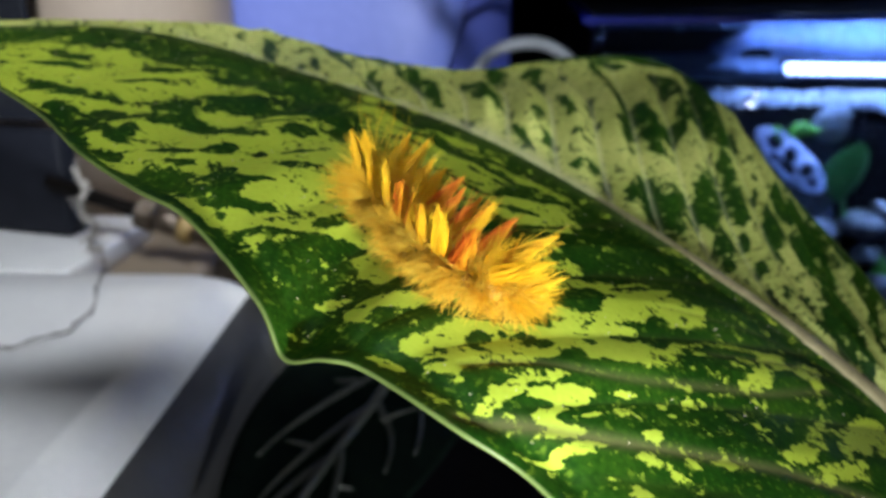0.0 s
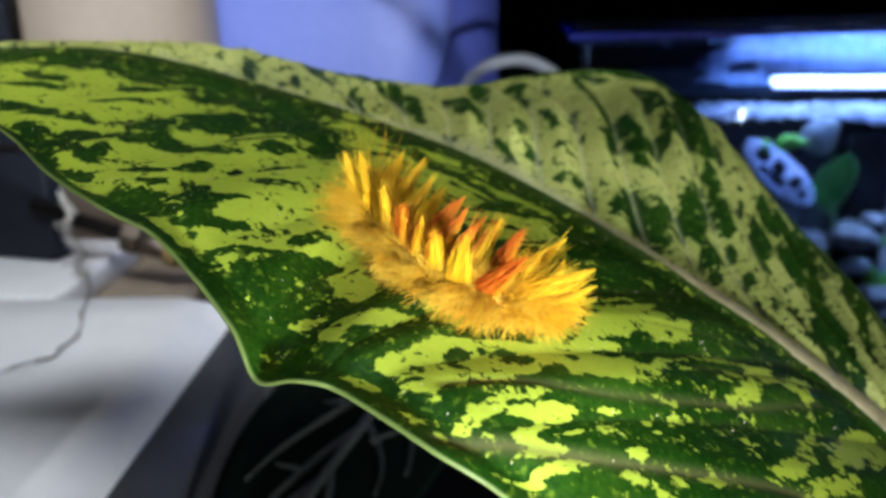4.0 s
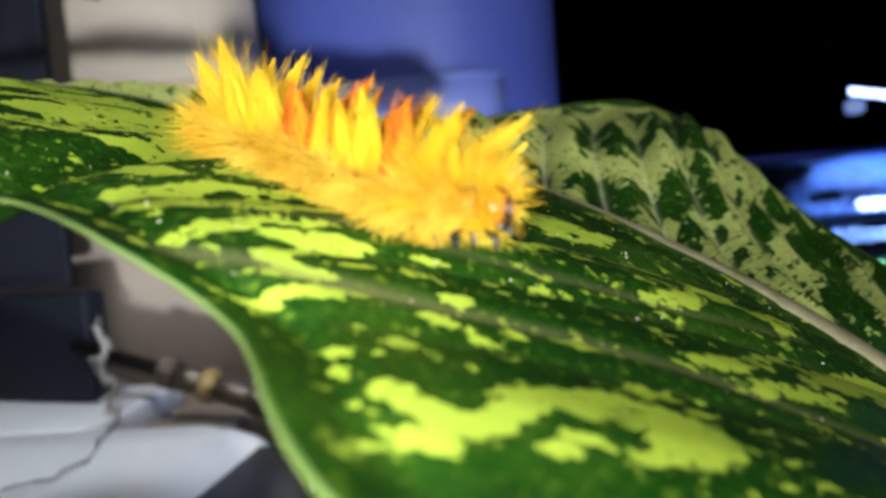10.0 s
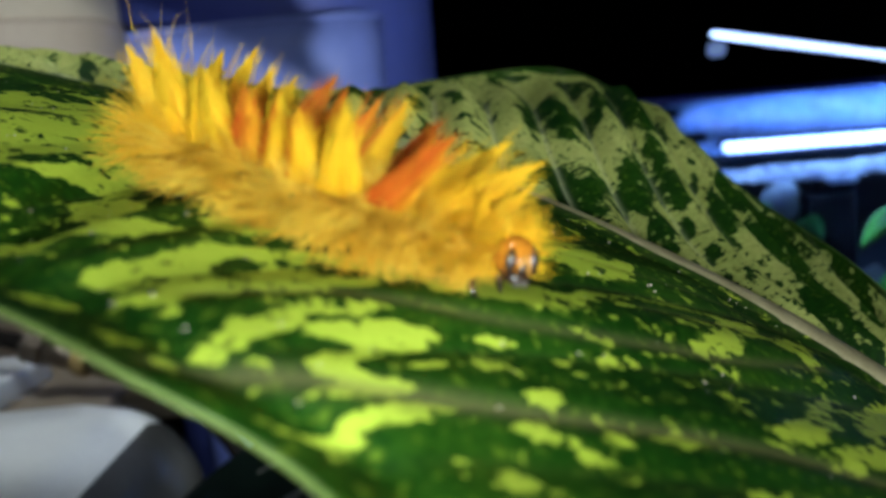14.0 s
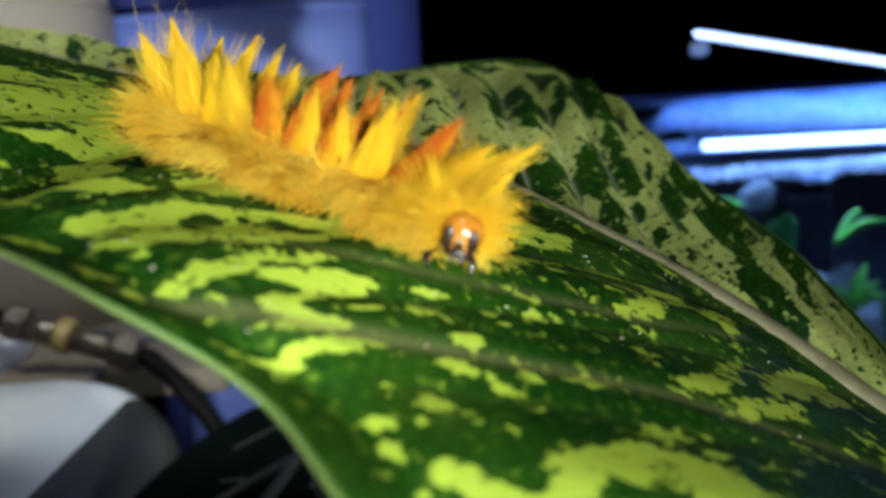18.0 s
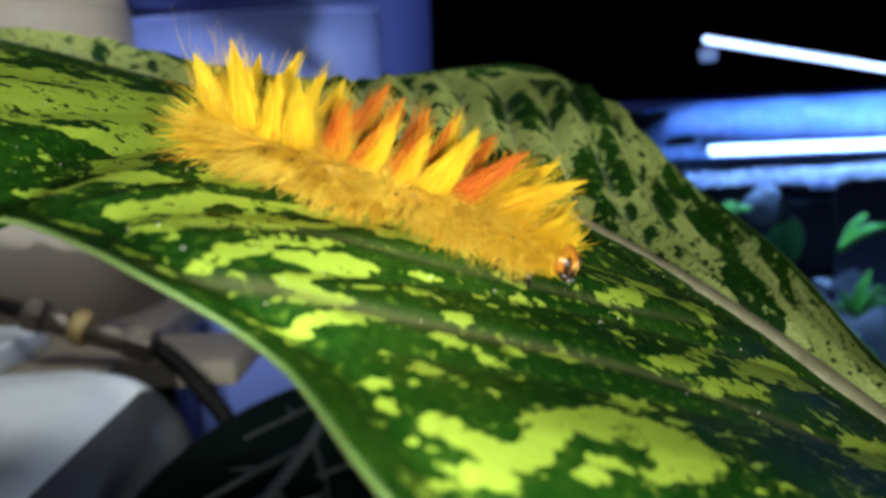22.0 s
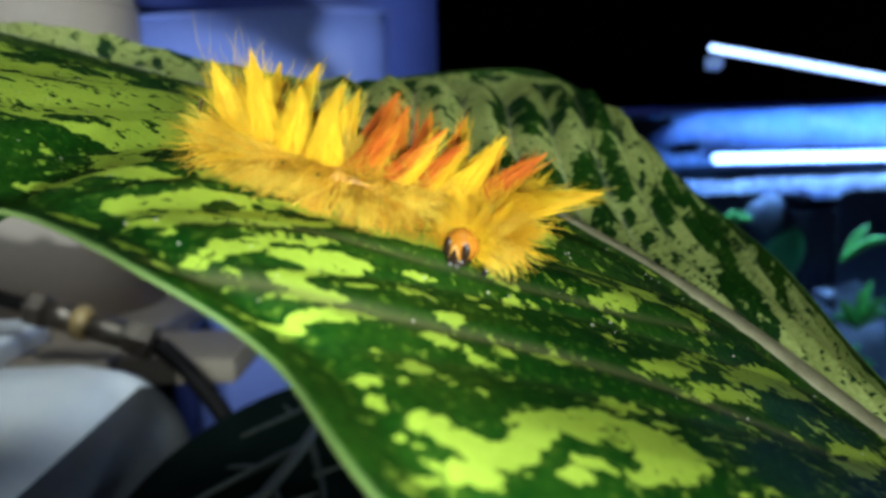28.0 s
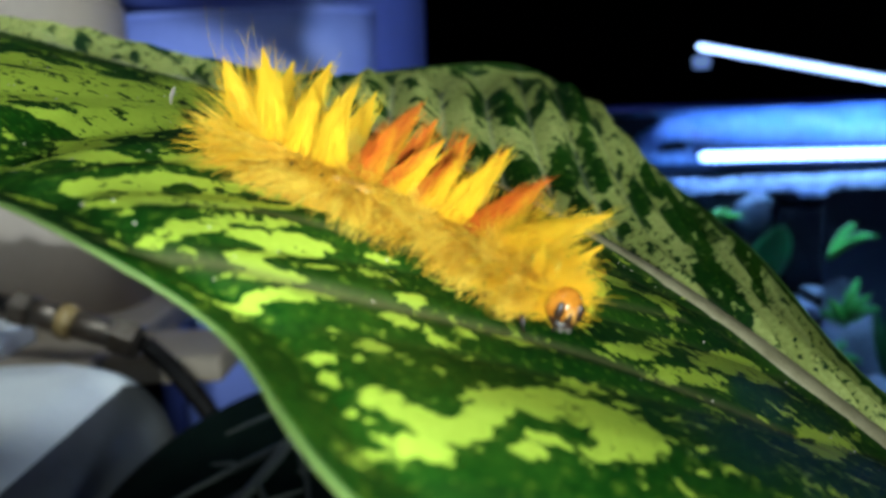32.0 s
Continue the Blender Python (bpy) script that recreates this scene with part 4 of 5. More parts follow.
    yield 1, [(0.176, 0.741, 0.0198, 0.0065, -156), (0.201, 0.748, 0.0253, 0.0046, -152), (0.172, 0.750, 0.0139, 0.0037, -161), (0.181, 0.730, 0.0229, 0.0024, -150), (0.208, 0.793, 0.0116, 0.0025, -146), (0.240, 0.839, 0.0128, 0.0022, -145), (0.352, 0.925, 0.0261, 0.0032, -141), (0.263, 0.801, 0.0149, 0.0039, -143), (0.252, 0.771, 0.0073, 0.0023, -145), (0.393, 0.907, 0.0076, 0.0061, -154), (0.336, 0.812, 0.0111, 0.0030, -153), (0.284, 0.766, 0.0074, 0.0024, -144), (0.315, 0.882, 0.0058, 0.0020, 50), (0.277, 0.847, 0.0050, 0.0015, -137), (0.413, 0.875, 0.0109, 0.0037, 54), (0.330, 0.965, 0.0145, 0.0018, -136)]
    yield 0, [(0.195, 0.750, 0.0109, 0.0012, -148)]
    yield 1, [(0.402, 0.985, 0.0457, 0.0087, 50), (0.440, 1.045, 0.0500, 0.0091, 50), (0.428, 1.049, 0.0517, 0.0066, 45), (0.496, 1.091, 0.0486, 0.0162, 63), (0.415, 1.056, 0.0645, 0.0052, -142)]
    yield 0, [(0.457, 1.042, 0.0284, 0.0100, 58), (0.480, 1.049, 0.0206, 0.0145, 58)]
    yield 1, [(0.450, 0.915, 0.0321, 0.0141, 55), (0.477, 0.908, 0.0687, 0.0097, 48), (0.549, 1.027, 0.0961, 0.0171, 56), (0.474, 0.976, 0.0247, 0.0082, 61), (0.546, 1.048, 0.0813, 0.0083, 51), (0.587, 1.048, 0.0627, 0.0077, 60), (0.428, 0.887, 0.0136, 0.0057, 62), (0.427, 0.900, 0.0131, 0.0047, -137)]
    yield 0, [(0.471, 0.925, 0.0278, 0.0045, 54), (0.448, 0.895, 0.0143, 0.0035, 62), (0.510, 0.954, 0.0205, 0.0035, 66), (0.555, 1.013, 0.0260, 0.0040, 63), (0.526, 1.055, 0.0560, 0.0090, 63)]
    yield 1, [(0.224, 0.677, 0.0090, 0.0054, 129), (0.220, 0.693, 0.0093, 0.0074, 157), (0.236, 0.701, 0.0071, 0.0053, -144), (0.239, 0.732, 0.0086, 0.0034, -154), (0.218, 0.731, 0.0066, 0.0019, -156), (0.255, 0.661, 0.0142, 0.0104, 167), (0.272, 0.650, 0.0137, 0.0125, -177), (0.291, 0.648, 0.0220, 0.0118, -152), (0.311, 0.677, 0.0317, 0.0076, 54), (0.334, 0.721, 0.0527, 0.0117, 52), (0.372, 0.780, 0.0276, 0.0091, 54), (0.370, 0.727, 0.0489, 0.0205, -142), (0.392, 0.711, 0.0405, 0.0156, 53), (0.342, 0.669, 0.0263, 0.0074, 51), (0.402, 0.776, 0.0156, 0.0056, -139)]
    yield 1, [(0.390, 0.785, 0.0088, 0.0028, 66), (0.277, 0.625, 0.0124, 0.0083, 179), (0.304, 0.637, 0.0107, 0.0048, 179), (0.248, 0.641, 0.0139, 0.0040, 158), (0.452, 0.755, 0.0174, 0.0034, 45), (0.437, 0.716, 0.0184, 0.0041, -136), (0.586, 0.934, 0.0611, 0.0087, 60), (0.617, 0.957, 0.1020, 0.0122, 58), (0.307, 0.880, 0.0078, 0.0020, 53), (0.393, 0.907, 0.0120, 0.0045, -153), (0.288, 0.844, 0.0058, 0.0019, 54), (0.242, 0.841, 0.0114, 0.0023, -143)]
    yield 0, [(0.323, 0.672, 0.0187, 0.0037, 48), (0.317, 0.653, 0.0105, 0.0050, 55), (0.353, 0.707, 0.0049, 0.0020, 60), (0.357, 0.694, 0.0110, 0.0015, -142), (0.358, 0.670, 0.0154, 0.0037, -164), (0.286, 0.673, 0.0154, 0.0063, 78), (0.415, 0.752, 0.0149, 0.0026, -136), (0.587, 0.931, 0.0240, 0.0035, 57)]
    yield 0, [(0.131, 0.823, 0.1544, 0.0595, -154), (0.241, 0.895, 0.0801, 0.0311, -140), (0.155, 0.758, 0.0927, 0.0420, -154)]
    yield 1, [(0.085, 0.831, 0.0496, 0.0178, -141), (0.051, 0.804, 0.0202, 0.0124, -156), (0.123, 0.820, 0.0611, 0.0185, -142), (0.085, 0.786, 0.0228, 0.0083, -144), (0.154, 0.869, 0.0891, 0.0184, -152), (0.179, 0.864, 0.0577, 0.0203, -147), (0.229, 0.892, 0.0696, 0.0180, -145), (0.273, 0.909, 0.0418, 0.0119, -139), (0.214, 0.914, 0.0760, 0.0132, -147), (0.023, 0.771, 0.0199, 0.0095, 166)]
    yield 0, [(0.100, 0.834, 0.0139, 0.0094, -139), (0.099, 0.817, 0.0069, 0.0044, 157), (0.156, 0.851, 0.0185, 0.0082, -142), (0.148, 0.861, 0.0072, 0.0041, 46), (0.194, 0.856, 0.0152, 0.0080, 67), (0.208, 0.889, 0.0105, 0.0046, 48), (0.248, 0.928, 0.0196, 0.0066, -145), (0.284, 0.953, 0.0283, 0.0056, -145), (0.062, 0.786, 0.0149, 0.0058, 174), (0.080, 0.860, 0.0978, 0.0064, -159)]
    yield 1, [(0.161, 0.804, 0.0318, 0.0069, -140), (0.123, 0.760, 0.0362, 0.0069, 50), (0.112, 0.743, 0.0118, 0.0061, -146), (0.174, 0.791, 0.0331, 0.0086, -143), (0.167, 0.769, 0.0238, 0.0059, 46), (0.194, 0.801, 0.0235, 0.0053, 49), (0.168, 0.756, 0.0142, 0.0050, -169), (0.205, 0.789, 0.0152, 0.0030, -139), (0.129, 0.742, 0.0059, 0.0025, -143)]
    yield 0, [(0.154, 0.769, 0.0186, 0.0045, -151), (0.139, 0.754, 0.0120, 0.0034, -136), (0.134, 0.777, 0.0070, 0.0026, -148)]
    yield 1, [(0.176, 0.752, 0.0332, 0.0045, -143), (0.191, 0.747, 0.0324, 0.0056, -143), (0.161, 0.719, 0.0145, 0.0029, -148), (0.207, 0.758, 0.0131, 0.0042, -143), (0.238, 0.837, 0.0143, 0.0030, -140), (0.262, 0.804, 0.0147, 0.0037, -143), (0.252, 0.775, 0.0087, 0.0033, -142), (0.278, 0.852, 0.0067, 0.0024, 47), (0.282, 0.768, 0.0076, 0.0029, -142), (0.243, 0.723, 0.0129, 0.0035, -151), (0.333, 0.814, 0.0123, 0.0037, -141), (0.219, 0.720, 0.0073, 0.0022, -151)]
    yield 0, [(0.174, 0.741, 0.0163, 0.0016, -141)]
    yield 1, [(0.098, 0.901, 0.0285, 0.0224, -144), (-0.010, 0.943, 0.0237, 0.0194, 177), (0.023, 0.865, 0.0357, 0.0112, -165)]


def far_blotches():
    """Blotches in painting order: light or dark, then x, y, half length, half width and turn of each."""
    yield 0, [(-0.320, 1.685, 0.0428, 0.0114, 106), (-0.242, 1.700, 0.0185, 0.0099, 82), (-0.226, 1.770, 0.0550, 0.0107, 145), (-0.259, 1.670, 0.0085, 0.0062, -142), (-0.169, 1.794, 0.0502, 0.0078, 140), (-0.155, 1.705, 0.0475, 0.0076, 117), (-0.113, 1.656, 0.0364, 0.0140, 127), (-0.128, 1.697, 0.0455, 0.0101, 116), (-0.134, 1.814, 0.0207, 0.0106, -169), (-0.119, 1.816, 0.0200, 0.0072, 51), (-0.063, 1.766, 0.0918, 0.0119, 106), (-0.075, 1.698, 0.0114, 0.0078, 57), (-0.018, 1.683, 0.0597, 0.0103, 109), (-0.093, 1.785, 0.0302, 0.0075, 109), (0.050, 1.577, 0.0234, 0.0086, 123), (0.068, 1.679, 0.0785, 0.0161, 114)]
    yield 0, [(-0.025, 1.883, 0.0446, 0.0086, -167), (0.092, 1.873, 0.0821, 0.0178, 103), (0.143, 1.532, 0.0559, 0.0050, 114), (0.146, 1.501, 0.0097, 0.0073, 98), (0.165, 1.848, 0.0986, 0.0239, 95), (0.176, 1.927, 0.0348, 0.0141, 171), (0.168, 1.584, 0.0228, 0.0115, 84), (0.187, 1.536, 0.0253, 0.0067, 131), (0.180, 1.521, 0.0112, 0.0091, -138), (0.229, 1.879, 0.0904, 0.0118, 93), (0.221, 1.648, 0.0331, 0.0077, 103), (0.229, 1.609, 0.0140, 0.0069, 60), (0.232, 1.548, 0.0108, 0.0059, 55), (0.267, 1.721, 0.0738, 0.0114, 84), (0.276, 1.632, 0.0188, 0.0077, 70), (0.252, 1.544, 0.0170, 0.0053, -142), (0.251, 1.475, 0.0313, 0.0156, -165)]
    yield 0, [(0.274, 1.458, 0.0243, 0.0139, 86), (0.235, 1.473, 0.0149, 0.0065, -148), (0.303, 1.933, 0.0606, 0.0153, 107), (0.323, 1.791, 0.1223, 0.0124, 95), (0.326, 1.652, 0.0711, 0.0108, 88), (0.325, 1.571, 0.0157, 0.0068, 69), (0.339, 1.473, 0.0604, 0.0251, 67), (0.367, 1.447, 0.0698, 0.0252, 67), (0.375, 1.390, 0.0326, 0.0131, 71), (0.357, 1.727, 0.0561, 0.0202, 89), (0.407, 2.001, 0.0526, 0.0123, 178), (0.329, 1.988, 0.0353, 0.0098, 167), (0.417, 1.944, 0.0314, 0.0177, 103), (0.439, 1.876, 0.0712, 0.0237, 87), (0.372, 1.676, 0.0513, 0.0268, 79), (0.407, 1.671, 0.0452, 0.0262, 66), (0.375, 1.596, 0.0242, 0.0111, 121)]
    yield 0, [(0.402, 1.592, 0.0184, 0.0102, 47), (0.454, 1.751, 0.0561, 0.0209, 75), (0.492, 1.849, 0.1323, 0.0318, 81), (0.489, 1.742, 0.0653, 0.0274, 75), (0.425, 1.517, 0.0282, 0.0147, 62), (0.480, 1.600, 0.0436, 0.0160, 52), (0.437, 1.475, 0.0447, 0.0223, 62), (0.514, 1.693, 0.0481, 0.0191, 69), (0.469, 1.555, 0.0531, 0.0157, 49), (0.480, 1.542, 0.0373, 0.0200, 86), (0.450, 1.425, 0.0505, 0.0231, 92), (0.504, 1.515, 0.0400, 0.0097, 89), (0.460, 1.378, 0.0278, 0.0121, 79), (0.500, 1.452, 0.0245, 0.0062, 76), (0.514, 1.397, 0.0263, 0.0108, 64), (0.534, 1.568, 0.0240, 0.0089, 54)]
    yield 0, [(0.556, 1.499, 0.0537, 0.0116, 90), (0.599, 1.613, 0.0469, 0.0191, 102), (0.590, 1.501, 0.0519, 0.0206, 93), (0.643, 1.596, 0.0690, 0.0312, 101), (0.638, 1.502, 0.0790, 0.0308, 81), (0.680, 1.588, 0.0754, 0.0064, 103), (0.573, 1.317, 0.0586, 0.0091, 87), (0.619, 1.352, 0.1091, 0.0231, 78), (0.620, 1.306, 0.1067, 0.0176, 73), (0.638, 1.280, 0.1008, 0.0093, 78), (0.697, 1.471, 0.0464, 0.0075, 102), (0.695, 1.385, 0.0739, 0.0106, 77), (0.518, 1.332, 0.0304, 0.0082, 91)]
    yield 1, [(0.467, 1.638, 0.0421, 0.0121, 98), (0.417, 1.565, 0.0493, 0.0097, 102), (0.432, 1.427, 0.0414, 0.0108, 91), (0.557, 1.645, 0.0372, 0.0159, 54), (0.584, 1.454, 0.0482, 0.0104, 90), (0.687, 1.516, 0.0393, 0.0042, 101)]


def variegation(x, y, s, v, side):
    """How light the leaf is: blotches laid over one another, 0 dark to 1 light."""
    out = np.full(x.shape, 0.04 if side < 0 else 0.92)
    near_margin = np.clip((v - 0.972) / 0.022, 0, 1)
    for light, some in near_blotches() if side < 0 else far_blotches():
        for cx, cy, a, b, turn in some:
            c, w = math.cos(math.radians(turn)), math.sin(math.radians(turn))
            dx, dy = x - cx, y - cy
            r = np.hypot((dx * c + dy * w) / a, (dy * c - dx * w) / b)
            k = np.clip((1.35 - r) / 0.7, 0, 1)
            out += (0.02 + 0.88 * light - out) * k * k * (3 - 2 * k)
    return out * (1 - 0.9 * near_margin) - 0.8 * near_margin


def variegated_leaf():
    origin = np.array((1.0, 1.02, 2.15))
    leaf = thing("variegated_leaf", *origin, "large yellow-green leaf blotched dark green, pale midrib, wavy margin", "leaf")
    leaf_blade("near_blade", NEAR_EDGE, NEAR_SWELL, None, -1, leaf, origin)
    leaf_blade("far_blade", FAR_EDGE, FAR_SWELL, FAR_SKEW, 1, leaf, origin)
    u = np.linspace(0.0, 0.985, 90)
    rib = spline(MIDRIB, u) - origin
    rib[:, 2] += 0.006
    v, f = tube(rib, 0.020 * (1 - u) ** 0.8 + 0.003, 12)
    flat = (v.reshape(-1, 12, 3) - rib[:, None]) * (1.3, 1.3, 0.36)
    shaped("midrib", (flat + rib[:, None]).reshape(-1, 3), f, RIB, leaf, "pale cream-green midrib")
    stalk = spline([(0, 0, 0), (0.25, -0.05, -0.3), (0.5, 0.0, -1.2), (0.6, 0.1, -3.2)], np.linspace(0, 1, 24))
    shaped("stalk", *tube(stalk, 0.045, 10), RIB, leaf)


variegated_leaf()


def leaf_dust():
    """Pale specks of dust on the near half of the leaf."""
    rnd = np.random.default_rng(21)
    s, v = rnd.uniform(0.12, 0.86, 330), rnd.uniform(0.04, 0.95, 330)
    spots = blade(NEAR_EDGE, NEAR_SWELL, None, s, v)
    bm = bmesh.new()
    for p, r in zip(spots, rnd.uniform(0.0004, 0.0011, 330)):
        bmesh.ops.create_icosphere(bm, subdivisions=1, radius=r, matrix=Matrix.Translation(p + (0, 0, 0.004)))
    tagged(part("leaf_dust", bm, HUSKSKIN), "pale dust specks on the leaf", "dust", kind="stuff")


def husk():
    """A small pale dry sliver behind the tail."""
    ob = thing("dry_husk", *HUSK, "small pale dry sliver lying on the leaf", "husk")
    v, f = tube([(0, 0, 0), (0.002, -0.002, 0.010), (0.005, -0.003, 0.016), (0.007, -0.002, 0.020)], [0.0013, 0.0026, 0.0023, 0.0008], 7)
    shaped("sliver", v, f, HUSKSKIN, ob)


HUSKSKIN = plain("dry_pale_skin", (0.45, 0.36, 0.28), (0.62, 0.52, 0.42), 700, 0.6, bump=0.3, depth=0.0001)
HUSK = (-0.016, 1.184, 2.780)
leaf_dust()
husk()


# ---- the caterpillar ----
PARTS = 13
REST = np.array((0.05, 0.95, 2.74))


def strands(rng, roots, tips, thick, redness, shade, bend=0.12):
    """Fine three-sided hairs from roots to tips, slightly bent."""
    n = len(roots)
    way = tips - roots
    far = np.linalg.norm(way, axis=1)[:, None]
    off = rng.normal(size=(n, 3)) * far * bend
    f = np.array([0, 0.4, 0.75, 1.0])
    line = roots[:, None] + way[:, None] * f[None, :, None] + off[:, None] * (f * (1 - f) * 2)[None, :, None]
    side = np.cross(way, rng.normal(size=(n, 3)))
    side /= np.linalg.norm(side, axis=1)[:, None] + 1e-9
    up = np.cross(way / (far + 1e-9), side)
    ring = np.stack([side, -0.5 * side + 0.87 * up, -0.5 * side - 0.87 * up], 1)
    w = thick * np.array([1.0, 0.9, 0.6, 0.12])
    verts = (line[:, :, None] + ring[:, None] * w[None, :, None, None]).reshape(-1, 3)
    quad = np.array([[k * 3 + j, k * 3 + (j + 1) % 3, k * 3 + 3 + (j + 1) % 3, k * 3 + 3 + j] for k in range(3) for j in range(3)])
    faces = (quad[None] + 12 * np.arange(n)[:, None, None]).reshape(-1, 4)
    red = np.repeat(redness, 12)
    tone = (np.clip(np.asarray(shade)[:, None] + f[None] * 0.45, 0, 1)[:, :, None] * np.ones(3)).ravel()
    return verts, faces, red, tone


def tuft(parent, rng, root, tip, wide, red, count=260):
    """A pointed lock of hair: hairs from an oval foot that meet at the tip."""
    root, tip = np.array(root), np.array(tip)
    a, r = rng.uniform(0, 2 * np.pi, count), np.sqrt(rng.uniform(0, 1, count))
    foot = np.stack([wide * r * np.cos(a), wide * 0.8 * r * np.sin(a), 0 * a], 1)
    behind = -np.cos(a) * r
    start = root + foot
    reach = rng.uniform(0.35, 1.05, count)[:, None]
    loose = np.where(rng.uniform(0, 1, count) < 0.15, 0.0052, 0.0006)[:, None]
    end = start + (tip + foot * 0.03 + rng.normal(size=(count, 3)) * loose - start) * reach
    redness = np.clip(1.6 * red - 0.6 + 2.2 * behind * (1.3 - red), 0, 1) * rng.uniform(0.8, 1.0, count) if red else np.zeros(count)
    v, f, c, t = strands(rng, start, end, 0.00072, redness, rng.uniform(0.15, 0.75, count), 0.045)
    return shaped("tuft", v, f, HAIR, parent, "rust-red and yellow pointed hair tuft" if red else "bright yellow pointed hair tuft", (("redness", c), ("shade", t)))


def fuzz(parent, rng, count, long, lean=0.0, slim=1.0, clear=False):
    """The soft coat on one ring of the body: hairs that radiate from a belt of warts."""
    warts = 11
    spot = np.linspace(-0.75, np.pi + 0.75, warts) + rng.normal(size=warts) * 0.08
    pick = rng.integers(0, warts, count)
    clump = rng.normal(size=(warts, 3)) * 0.46
    a = spot[pick] + rng.normal(size=count) * 0.085
    x = rng.normal(size=count) * 0.0060
    out = np.stack([0 * a, np.cos(a), np.sin(a)], 1)
    root = np.stack([x, 0.0150 * slim * np.cos(a), 0.0146 * slim * np.sin(a)], 1)
    way = out * 0.8 + clump[pick] + rng.normal(size=(count, 3)) * 0.27 + np.stack([np.full(count, lean), 0 * a, 0 * a - 0.05], 1)
    way += out * np.clip(0.12 - (way * out).sum(1), 0, 2)[:, None]
    if clear:
        way[:, 0] = np.minimum(way[:, 0], 0.95 * np.clip(np.sin(a), -1, 1) + 0.05)
    way /= np.linalg.norm(way, axis=1)[:, None]
    tall = rng.uniform(0, 1, count) < 0.22
    size = long * np.where(tall, rng.uniform(0.9, 1.6, count), rng.uniform(0.25, 0.95, count))
    size *= 1 - 0.42 * np.clip(np.sin(a) * 2 - 1, 0, 1)
    tip = root + way * size[:, None]
    tip[:, 2] = np.maximum(tip[:, 2], -0.030)
    # each clump gets its own tone, to imitate shading between clumps
    tone = rng.uniform(0.0, 0.45, count) + 0.25 * tall + 0.28 * np.sin(pick * 2.3 + 4 * rng.uniform())
    v, f, c, t = strands(rng, root, tip, 0.00042, rng.uniform(0, 0.14, count), tone, 0.16)
    return shaped("hair_coat", v, f, COAT, parent, "soft orange-yellow hair", (("redness", c), ("shade", t)))


# red share of the near and the far tuft, height and lean forward of each ring's pair, from the tail
TUFTS = ((0, 0, 0.046, -0.25), (0, 0, 0.058, 0.0), (0, 0, 0.055, 0.10), (0, 0, 0.050, 0.16), (1.0, 1, 0.050, 0.30), (0.5, 1, 0.050, 0.22), (0.5, 1, 0.048, 0.22), (0, 0.1, 0.049, 0.22), (1.0, 1, 0.046, 0.46), (0, 0, 0.044, 1.1))


